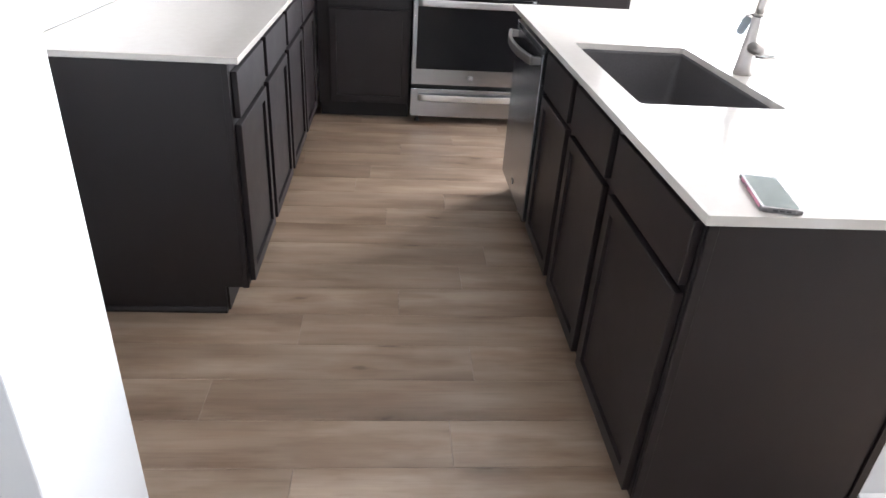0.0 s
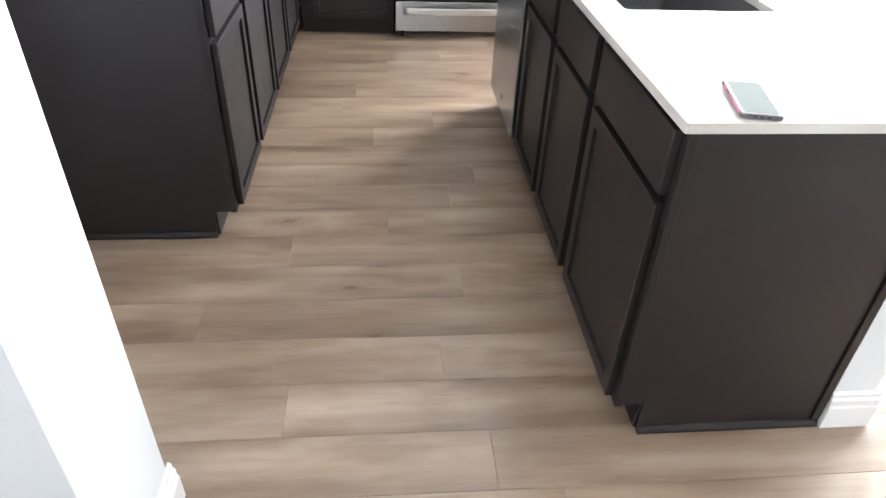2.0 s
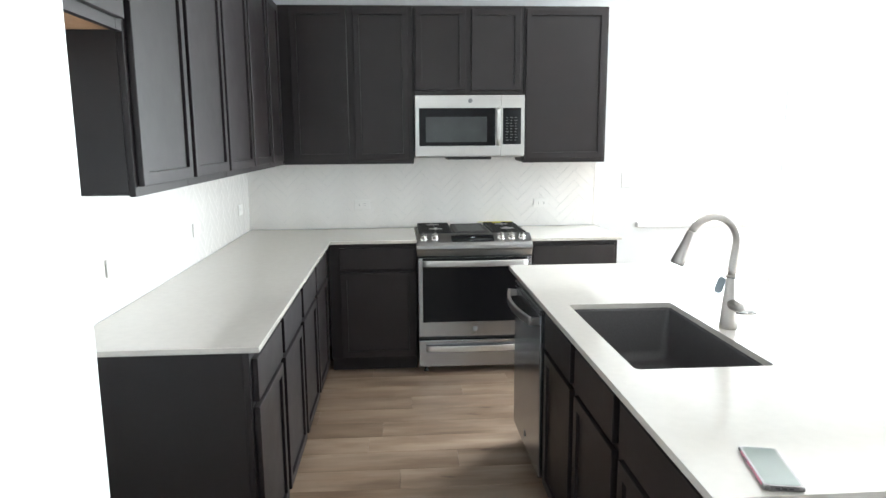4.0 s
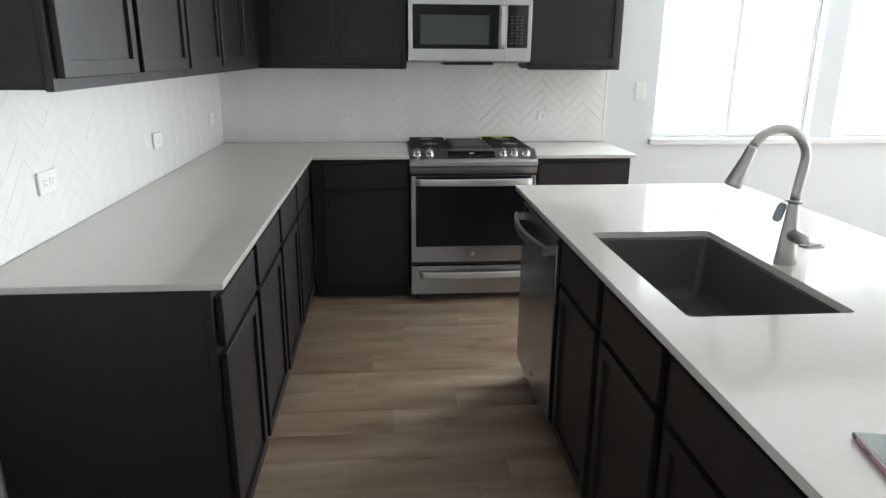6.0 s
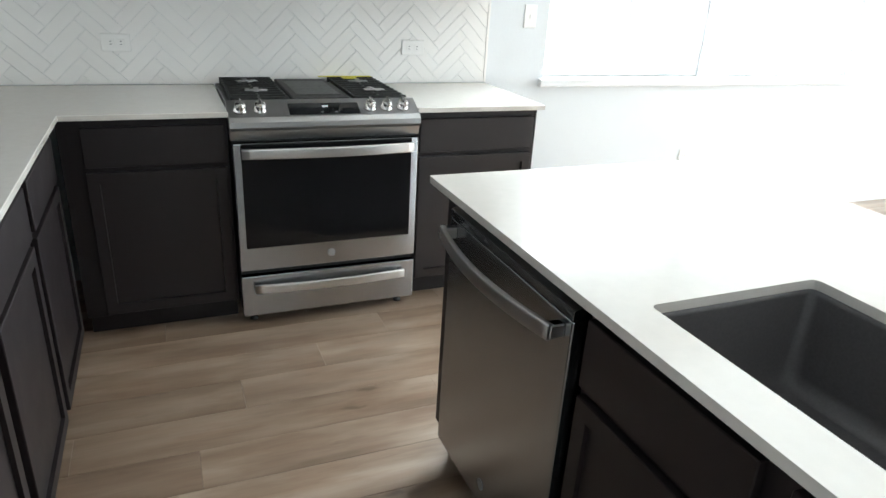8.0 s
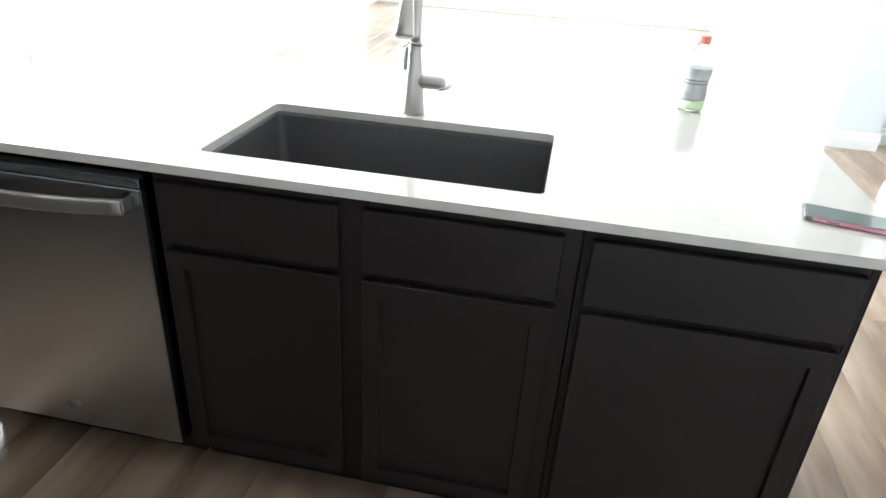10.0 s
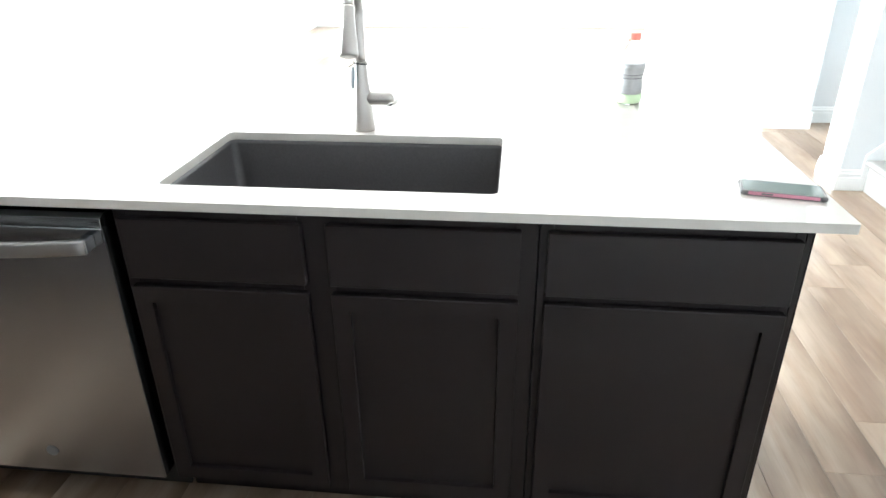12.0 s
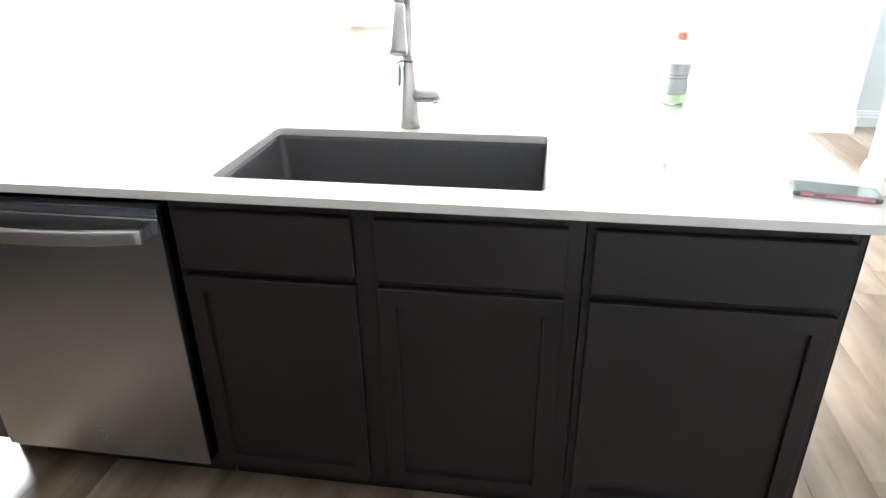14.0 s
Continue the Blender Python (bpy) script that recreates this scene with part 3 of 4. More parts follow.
def end_panel(name, y0, y1, x_back, x_front, x_toe, label, foot):
    """A finished panel closing a run, notched at the toe, with a small shoe moulding and a corner strip."""
    p = thing(name, ((x_back + x_front) / 2, (y0 + y1) / 2, 0), label, "cabinet panel")
    lo, hi = sorted((x_back, x_front))
    s = 1 if x_front > x_back else -1
    pts = [(x_back, 0.001), (x_toe, 0.001), (x_toe, 0.105), (x_front, 0.105), (x_front, 0.894), (x_back, 0.894)]
    part("panel", prism(pts, "y", y0, y1, 0.001), M_CAB, p)
    a, b = sorted((x_back, x_toe))
    part("shoe_moulding", prism([(foot, 0.001), (foot - 0.012, 0.001), (foot - 0.012, 0.010), (foot - 0.006, 0.020), (foot, 0.022)], "x", a, b), M_CAB, p)
    a, b = sorted((x_front - s * 0.020, x_front))
    part("corner_strip", box(a, b, y0 - 0.004, y0 - 0.0005, 0.105, 0.894, 0.001), M_CAB, p)
    return p


FRONT_L = 0.620
LEFT_FRONTS = [(-2.838, -2.388), (-2.332, -1.852), (-1.792, -1.312), (-1.256, -0.752)]
base_cabinet("x", FRONT_L, 0.008, -2.850, -1.822, 1, LEFT_FRONTS[:2], "charcoal painted base cabinet, two drawers over two shaker doors", "left counter run")
base_cabinet("x", FRONT_L, 0.008, -1.820, -0.640, 1, LEFT_FRONTS[2:], "charcoal painted base cabinet, two drawers, two doors, meeting the corner", "left counter run")
end_panel("cabinet_end_panel", -2.862, -2.851, 0.008, FRONT_L, 0.538, "plain charcoal end panel beside the fridge bay", -2.862)
FRONT_B = -0.614
base_cabinet("y", FRONT_B, -0.008, 0.640, 1.218, -1, [(0.715, 1.206)], "charcoal base cabinet between corner and range", "back counter run")
base_cabinet("y", FRONT_B, -0.008, 1.990, 2.568, -1, [(2.004, 2.556)], "charcoal base cabinet with a shaker door beside the window wall", "back counter run")
part_r = thing("cabinet_side_panel", (2.574, -0.31, 0), "plain charcoal side panel at the counter's end", "cabinet panel")
part("panel", prism([(-0.008, 0.001), (-0.539, 0.001), (-0.539, 0.105), (-0.614, 0.105), (-0.614, 0.894), (-0.008, 0.894)], "x", 2.569, 2.578, 0.001), M_CAB, part_r)

FRONT_I = 1.718
ISLAND_FRONTS = [(-2.770, -2.362), (-3.233, -2.823), (-3.780, -3.287)]
base_cabinet("x", FRONT_I, 2.295, -3.268, -2.345, -1, [ISLAND_FRONTS[1], ISLAND_FRONTS[0]], "dark charcoal sink base cabinet, two false fronts and two doors", "island cabinets", hollow=True)
base_cabinet("x", FRONT_I, 2.295, -3.788, -3.270, -1, [ISLAND_FRONTS[2]], "dark charcoal island cabinet, one drawer over one shaker door", "island cabinets")
island_end = end_panel("island_end_panel", -3.800, -3.789, 2.295, FRONT_I, 1.797, "plain charcoal panel closing the island's end", -3.800)
part("scribe_strip", box(2.272, 2.2955, -3.8065, -3.8005, 0.024, 0.894, 0.0015), M_CAB, island_end)
far = thing("island_filler_panel", (2.0, -1.70, 0), "narrow dark panel beside the dishwasher", "cabinet panel")
part("panel", prism([(2.295, 0.001), (1.800, 0.001), (1.800, 0.105), (1.722, 0.105), (1.722, 0.894), (2.295, 0.894)], "y", -1.724, -1.626, 0.0015), M_CAB, far)

pony = setting("island_half_wall", box(2.300, 2.42, -3.800, -1.626, 0, 0.894, 0.003), M_WALL, "white half wall behind the island cabinets", "half wall", kind="structure")
baseboard(2.300, -3.800, 2.42, -3.800, 0, -1, 0, B)
baseboard(2.42, -3.800, 2.42, -1.626, 1, 0)
baseboard(2.300, -1.626, 2.42, -1.626, 0, 1)


def upper_cabinet(axis, face, u0, u1, z0, z1, sign, fronts, label, group, open_foot=False):
    mid = (u0 + u1) / 2
    wall = 0.009 * sign
    at = (wall, mid, z0) if axis == "x" else (mid, wall, z0)
    cab = thing("wall_cabinet", at, label, "cabinet", group)

    def bx(d0, d1, a0, a1, b0, b1, bev=0.0015):
        lo, hi = sorted((d0, d1))
        args = (lo, hi, a0, a1) if axis == "x" else (a0, a1, lo, hi)
        return box(*args, b0, b1, bev)

    inner = face - sign * 0.019
    part("carcass", bx(wall, inner, u0, u1, z0 + 0.012, z1), M_CAB, cab)
    part("underside", bx(wall, inner, u0 + 0.012, u1 - 0.012, z0 + 0.004, z0 + 0.0115, 0), M_CABIN if open_foot else M_CAB, cab, "bare plywood underside" if open_foot else "")
    edges = [u0] + [v for f in fronts for v in f] + [u1]
    for i in range(0, len(edges), 2):
        a, b = edges[i] - (0.012 if i else 0), edges[i + 1] + (0.012 if i + 2 < len(edges) else 0)
        part("stile", bx(inner, face, a, b, z0, z1), M_CAB, cab)
    for a, b in fronts:
        for c, d in ((z1 - 0.045, z1), (z0, z0 + 0.045)):
            part("rail", bx(inner, face - sign * 0.0004, a + 0.012, b - 0.012, c, d, 0), M_CAB, cab)
        part("door", shaker(axis, face + sign * 0.001, sign * THICK, a, b, z0 + 0.030, z1 - 0.02), M_CAB, cab)
    return cab


UP0, UP1, FACE_U, FACE_W = 1.402, 2.452, 0.316, 0.324
upper_cabinet("x", FACE_W, -2.902, -1.841, UP0, UP1, 1, [(-2.884, -2.392), (-2.350, -1.858)], "tall charcoal wall cabinet with two shaker doors", "left wall cabinets")
upper_cabinet("x", FACE_W, -1.839, -0.782, UP0, UP1, 1, [(-1.820, -1.328), (-1.288, -0.806)], "tall charcoal wall cabinet with two shaker doors", "left wall cabinets")
upper_cabinet("x", FACE_W, -0.780, -0.318, UP0, UP1, 1, [(-0.762, -0.402)], "tall charcoal corner wall cabinet, one shaker door", "left wall cabinets")
upper_cabinet("x", FACE_W, -3.942, -2.904, 1.880, UP1, 1, [(-3.92, -3.445), (-3.405, -2.935)], "short charcoal cabinet above the empty fridge bay", "left wall cabinets", True)
upper_cabinet("y", -FACE_U, 0.318, 1.219, UP0, UP1, -1, [(0.406, 0.778), (0.822, 1.188)], "tall charcoal wall cabinet with two shaker doors, beside the microwave", "back wall cabinets")
upper_cabinet("y", -FACE_U, 1.221, 1.978, 1.868, UP1, -1, [(1.238, 1.580), (1.618, 1.956)], "short charcoal wall cabinet above the microwave", "back wall cabinets")
upper_cabinet("y", -FACE_U, 1.980, 2.565, UP0, UP1, -1, [(1.994, 2.548)], "tall charcoal wall cabinet with one wide door, near the window", "back wall cabinets")

# ---- worktops ----
TOP0, TOP1 = 0.8945, 0.915
left_top = thing("countertop", (0.33, -1.4, TOP0), "white quartz countertop turning the corner to the range", "countertop")
part("slab", prism([(0.007, -0.007), (1.222, -0.007), (1.222, -0.652), (0.656, -0.652), (0.656, -2.872), (0.007, -2.872)], "z", TOP0, TOP1, 0.002), M_QUARTZ, left_top)
right_top = thing("countertop", (2.29, -0.33, TOP0), "short white quartz countertop between range and window", "countertop")
part("slab", prism([(1.985, -0.007), (2.597, -0.007), (2.597, -0.652), (1.985, -0.652)], "z", TOP0, TOP1, 0.002), M_QUARTZ, right_top)

SX0, SX1, SY0, SY1 = 1.776, 2.189, -3.181, -2.427
island_top = thing("island_countertop", (2.2, -2.7, TOP0), "large white quartz island top with a sink cut-out", "countertop")
part("slab", slab_with_hole(rounded(1.677, 2.741, -3.861, -1.584, 0.004, 2), rounded(SX0, SX1, SY0, SY1, 0.016, 5), TOP0, TOP1), M_QUARTZ, island_top)


def undermount_sink():
    s = thing("kitchen_sink", ((SX0 + SX1) / 2, (SY0 + SY1) / 2, 0.675), "single-bowl dark grey composite undermount sink in the island", "sink")
    bm = bmesh.new()
    rings = []
    for grow, z, r in ((0.030, TOP0 - 0.001, 0.03), (-0.001, TOP0 - 0.001, 0.016), (-0.003, TOP0 - 0.012, 0.018), (-0.010, 0.72, 0.03), (-0.020, 0.694, 0.03), (-0.045, 0.684, 0.03)):
        rings.append([bm.verts.new((*p, z)) for p in rounded(SX0 - grow, SX1 + grow, SY0 - grow, SY1 + grow, r, 5)])
    for a, b in zip(rings, rings[1:]):
        for i in range(len(a)):
            f = bm.faces.new((a[i], a[(i + 1) % len(a)], b[(i + 1) % len(a)], b[i]))
            f.smooth = True
    bm.faces.new(rings[-1])
    outer = [[bm.verts.new((*p, z)) for p in rounded(SX0 - 0.03, SX1 + 0.03, SY0 - 0.03, SY1 + 0.03, 0.03, 5)] for z in (TOP0 - 0.002, 0.672)]
    for i in range(len(outer[0])):
        j = (i + 1) % len(outer[0])
        bm.faces.new((outer[0][i], outer[1][i], outer[1][j], outer[0][j]))
    bm.faces.new(outer[1])
    bmesh.ops.recalc_face_normals(bm, faces=bm.faces[:])
    part("bowl", bm, M_SINK, s)
    part("drain", lathe([(0.045, 0.0), (0.045, 0.003), (0.036, 0.005), (0.034, 0.001), (0.008, 0.001)], (1.98, -2.80, 0.6845)), M_NICKEL, s, "round steel drain")
    return s


undermount_sink()


# ---- appliances ----
def dishwasher():
    y0, y1, xf = -2.335, -1.735, 1.684
    d = thing("dishwasher", (1.95, -2.035, 0), "stainless steel dishwasher with a bowed bar handle, built into the island", "dishwasher")
    part("tub", box(1.745, 2.29, y0 - 0.006, y1 + 0.006, 0.105, 0.892), M_DARK, d)
    part("door", box(xf, 1.742, y0, y1, 0.125, 0.845, 0.004, seg=2), M_STEEL_Y, d)
    part("control_strip", prism([(xf, 0.8465), (1.742, 0.8465), (1.742, 0.874), (xf + 0.018, 0.874), (xf, 0.868)], "y", y0, y1, 0.001), M_STEEL_Y, d)
    part("toe_panel", box(1.790, 1.80, y0, y1, 0.002, 0.118), M_DARK, d)
    n = 22
    path, sizes = [], []
    for k in range(n + 1):
        f = k / n
        y = y1 - 0.024 - f * (y1 - y0 - 0.048)
        bow = 1 - (2 * f - 1) ** 2
        path.append((xf - 0.032 - 0.034 * bow, y, 0.815))
        sizes.append((0.008, 0.017))
    handle = part("handle", sweep(path, sizes, n=16, square=True), M_BAR_DIM, d, "bowed stainless bar handle")
    for y in (y0 + 0.034, y1 - 0.034):
        part("bracket", box(xf - 0.034, xf + 0.001, y - 0.012, y + 0.012, 0.800, 0.830, 0.003), M_BAR_DIM, handle)
    part("badge", lathe([(0.016, 0.0), (0.016, -0.0015), (0.0135, -0.0022), (0.001, -0.0022)], (xf - 0.0002, -2.036, 0.195), "x", 28), M_GREYMARK, d, "small round badge")
    for y in (-2.322, -1.95, -1.90, -1.86):
        part("vent_mark", box(xf - 0.0006, xf + 0.004, y - 0.008, y + 0.008, 0.857, 0.8605), M_SLOT, d)
    return d


dishwasher()

RX0, RX1 = 1.2265, 1.9815


def grate(parent, x0, x1, y0, y1, z):
    """A cast grate: a rim, cross bars and raised fingers."""
    bm = bmesh.new()
    w = 0.010
    for x in (x0, x1 - w, (x0 + x1) / 2 - w / 2):
        box(x, x + w, y0, y1, z, z + 0.013, 0.002, bm)
    for k in range(10):
        y = y0 + (y1 - y0 - w) * k / 9
        box(x0, x1, y, y + 0.008, z + 0.002, z + 0.016, 0.002, bm)
    for x in (x0, x1 - w):
        for y in (y0, y1 - w):
            box(x, x + w, y, y + w, z - 0.010, z, 0.001, bm)
    return part("grate", bm, M_IRON, parent, "black cast-iron grate")


def gas_range():
    r = thing("gas_range", ((RX0 + RX1) / 2, -0.35, 0), "stainless steel slide-in gas range with black oven glass", "range")
    part("body", box(RX0 + 0.004, RX1 - 0.004, -0.640, -0.012, 0.045, 0.905), M_DARK, r)
    for x in (RX0 + 0.05, RX1 - 0.05):
        for y in (-0.60, -0.08):
            part("foot", lathe([(0.018, 0.0), (0.018, 0.008), (0.010, 0.012), (0.010, 0.047)], (x, y, 0.001), n=14), M_DARK, r)
    # cooktop and slanted control panel
    part("cooktop", prism([(-0.565, 0.905), (-0.012, 0.905), (-0.012, 0.917), (-0.02, 0.921), (-0.555, 0.921), (-0.565, 0.919)], "x", RX0, RX1, 0.0015), M_ENAMEL, r)
    panel = part("control_panel", prism([(-0.566, 0.906), (-0.566, 0.944), (-0.574, 0.946), (-0.664, 0.896), (-0.682, 0.880), (-0.684, 0.858), (-0.670, 0.846), (-0.656, 0.806), (-0.640, 0.806), (-0.640, 0.906)], "x", RX0 - 0.006, RX1 + 0.006, 0.0015), M_STEEL_DIM, r, "slanted stainless control panel")
    slope = math.atan2(0.050, 0.090)
    nrm = Vector((0, -math.sin(slope), math.cos(slope)))
    run = Vector((0, -math.cos(slope), -math.sin(slope)))
    top = Vector((0, -0.574, 0.946))

    def on_panel(x, s, h=0.0):
        return Vector((x, top.y, top.z)) + run * s + nrm * h

    def plate(x0, x1, s0, s1, h0, h1):
        bm = bmesh.new()
        lo = [bm.verts.new(on_panel(x, s, h0)) for x, s in ((x0, s0), (x1, s0), (x1, s1), (x0, s1))]
        hi = [bm.verts.new(on_panel(x, s, h1)) for x, s in ((x0, s0), (x1, s0), (x1, s1), (x0, s1))]
        bm.faces.new(lo[::-1])
        bm.faces.new(hi)
        for i in range(4):
            bm.faces.new((lo[i], lo[(i + 1) % 4], hi[(i + 1) % 4], hi[i]))
        bmesh.ops.recalc_face_normals(bm, faces=bm.faces[:])
        return bm

    disp = part("display", plate(1.452, 1.735, 0.028, 0.094, -0.001, 0.0015), M_BLACKGLASS, panel, "black glass touch display")
    for x in (1.586, 1.592, 1.598, 1.605):
        part("clock_digit", plate(x, x + 0.0035, 0.044, 0.053, 0.0015, 0.0022), M_DIGIT, panel, "lit clock digit")
    for x, s in ((1.575, 0.080), (1.632, 0.080)):
        part("touch_mark", plate(x, x + 0.012, s, s + 0.005, 0.0015, 0.0020), M_GREYMARK, panel)
    turn = Matrix.Rotation(slope, 4, "X")
    for x in (1.268, 1.342, 1.782, 1.852, 1.922):
        c = on_panel(x, 0.060)
        bm = lathe([(0.026, 0.0), (0.026, 0.006), (0.022, 0.008), (0.021, 0.026), (0.018, 0.030), (0.004, 0.031)], (0, 0, 0), n=24)
        box(-0.0055, 0.0055, -0.020, 0.020, 0.026, 0.042, 0.002, bm)
        bmesh.ops.transform(bm, matrix=Matrix.Translation(c) @ turn, verts=bm.verts)
        part("knob", bm, M_CHROME, r, "round steel burner knob")
    # oven door and warming drawer
    yf = -0.676
    door = part("oven_door", box(RX0, RX1, yf + 0.001, -0.641, 0.262, 0.797, 0.004, seg=2), M_STEEL, r)
    part("door_glass", box(RX0 + 0.030, RX1 - 0.030, yf - 0.0015, yf + 0.002, 0.362, 0.796, 0.001), M_BLACKGLASS, door, "black oven door glass")
    part("door_badge", lathe([(0.017, 0.0), (0.017, -0.0015), (0.014, -0.0024), (0.001, -0.0024)], (1.604, yf + 0.0008, 0.312), "y", 28), M_GREYMARK, door, "small round badge")
    drawer = part("storage_drawer", box(RX0, RX1, yf + 0.001, -0.641, 0.052, 0.236, 0.004, seg=2), M_STEEL, r)

    def bar(x0, x1, z, out, bow, half, who):
        path = []
        for k in range(21):
            f = k / 20
            path.append((x0 + (x1 - x0) * f, yf - out - bow * (1 - (2 * f - 1) ** 2), z))
        h = part("handle", sweep(path, [(0.008, half)], n=16, square=True), M_BAR, who, "bowed stainless bar handle")

    bar(RX0 + 0.030, RX1 - 0.030, 0.764, 0.026, 0.020, 0.0200, door)
    bar(RX0 + 0.052, RX1 - 0.052, 0.184, 0.018, 0.018, 0.0190, drawer)
    for x in (RX0 + 0.044, RX1 - 0.044):
        part("bracket", box(x - 0.012, x + 0.012, yf - 0.034, yf + 0.002, 0.752, 0.780, 0.003), M_STEEL, door)
    for x in (RX0 + 0.066, RX1 - 0.066):
        part("bracket", box(x - 0.012, x + 0.012, yf - 0.024, yf + 0.002, 0.174, 0.198, 0.003), M_STEEL, drawer)
    # burners, grates, griddle
    for x in (1.348, 1.860):
        for y in (-0.42, -0.16):
            part("burner", lathe([(0.045, 0.0), (0.045, 0.006), (0.034, 0.008), (0.034, 0.012), (0.004, 0.014)], (x, y, 0.9215), n=20), M_IRON, r, "black burner cap")
    grate(r, RX0 + 0.016, 1.470, -0.545, -0.035, 0.935)
    grate(r, 1.738, RX1 - 0.016, -0.545, -0.035, 0.935)
    rim = part("griddle_rim", box(1.486, 1.722, -0.540, -0.050, 0.922, 0.944, 0.004), M_IRON, r, "black cast-iron griddle rim")
    part("griddle_plate", box(1.512, 1.696, -0.480, -0.130, 0.9442, 0.9465, 0.0008), M_GRIDDLE, rim, "flat grey griddle plate")
    return r


gas_range()
for x, y, a in ((1.35, -0.165, 12), (1.852, -0.18, -8), (1.36, -0.40, -6), (1.862, -0.41, 9)):
    ins = thing("packing_card", (x, y, 0.9525), "small grey packing card lying on the burner grate", "card", "cards on the range")
    c = box(x - 0.045, x + 0.045, y - 0.022, y + 0.022, 0.9525, 0.9550, 0.0008)
    box(x - 0.010, x + 0.010, y - 0.050, y + 0.050, 0.9548, 0.9575, 0.0008, c)
    bmesh.ops.rotate(c, cent=(x, y, 0), matrix=Matrix.Rotation(radians(a), 3, "Z"), verts=c.verts)
    part("card", c, M_PAPER, ins)
tape = thing("warning_sticker", (1.84, -0.05, 0.9520), "yellow warning strip lying along the rear of the range top", "sticker")
part("strip", box(1.695, 1.955, -0.052, -0.030, 0.9520, 0.9540, 0.0006), M_YELLOW, tape)
bm = box(1.80, 1.87, -0.105, -0.062, 0.9520, 0.9535, 0.0004)
part("flap", bm, M_YELLOW, tape)


def microwave():
    x0, x1, yf, z0, z1 = 1.2265, 1.9755, -0.396, 1.446, 1.862
    m = thing("microwave_oven", ((x0 + x1) / 2, -0.2, z0), "stainless over-the-range microwave with dark window", "microwave")
    part("body", box(x0 + 0.003, x1 - 0.003, yf + 0.036, -0.010, z0, z1, 0.002), M_STEEL_MW, m)
    door = part("door", box(x0, 1.810, yf, yf + 0.035, z0 + 0.006, z1 - 0.002, 0.004, seg=2), M_STEEL_MW, m)
    part("door_glass", box(x0 + 0.028, 1.776, yf - 0.002, yf + 0.002, 1.522, 1.776, 0.002), M_BLACKGLASS, door, "black door glass")
    part("door_window", box(1.300, 1.716, yf - 0.0035, yf - 0.0018, 1.548, 1.716, 0.001), M_MWGLASS, door, "grey tinted viewing window")
    part("handle", sweep([(1.793, yf - 0.008 - 0.016 * min(1, 8 * min(f, 1 - f)), 1.526 + 0.246 * f) for f in [k / 16 for k in range(17)]], [(0.013, 0.010)], up=(0, -1, 0), n=16, square=True), M_STEEL_MW, door, "upright steel handle")
    ctrl = part("control_side", box(1.8115, x1, yf, yf + 0.035, z0 + 0.006, z1 - 0.002, 0.004, seg=2), M_STEEL_MW, m)
    part("keypad", box(1.826, 1.952, yf - 0.002, yf + 0.002, 1.530, 1.776, 0.001), M_BLACKGLASS, ctrl, "black keypad")
    bm = bmesh.new()
    for r in range(9):
        for c in range(3):
            w = 0.012 if (r + c) % 3 else 0.018
            box(1.848 + c * 0.030, 1.848 + c * 0.030 + w, yf - 0.0028, yf - 0.0018, 1.556 + r * 0.019, 1.561 + r * 0.019, 0, bm)
    part("key_marks", bm, M_KEY, ctrl, "pale unreadable key legends")
    part("badge", lathe([(0.015, 0.0), (0.015, -0.0015), (0.012, -0.002), (0.001, -0.002)], (1.604, yf - 0.0002, 1.824), "y", 26), M_GREYMARK, m, "small round badge")
    part("grease_filter", box(1.447, 1.751, -0.372, -0.10, z0 - 0.017, z0 - 0.0005, 0.004), M_DARK, m)
    bm = box(x0 + 0.02, 1.43, -0.37, -0.04, z0 - 0.004, z0 - 0.0005, 0.001)
    part("bottom_plate", bm, M_STEEL_MW, m)
    part("bottom_plate", box(1.77, x1 - 0.02, -0.37, -0.04, z0 - 0.004, z0 - 0.0005, 0.001), M_STEEL_MW, m)
    return m


microwave()


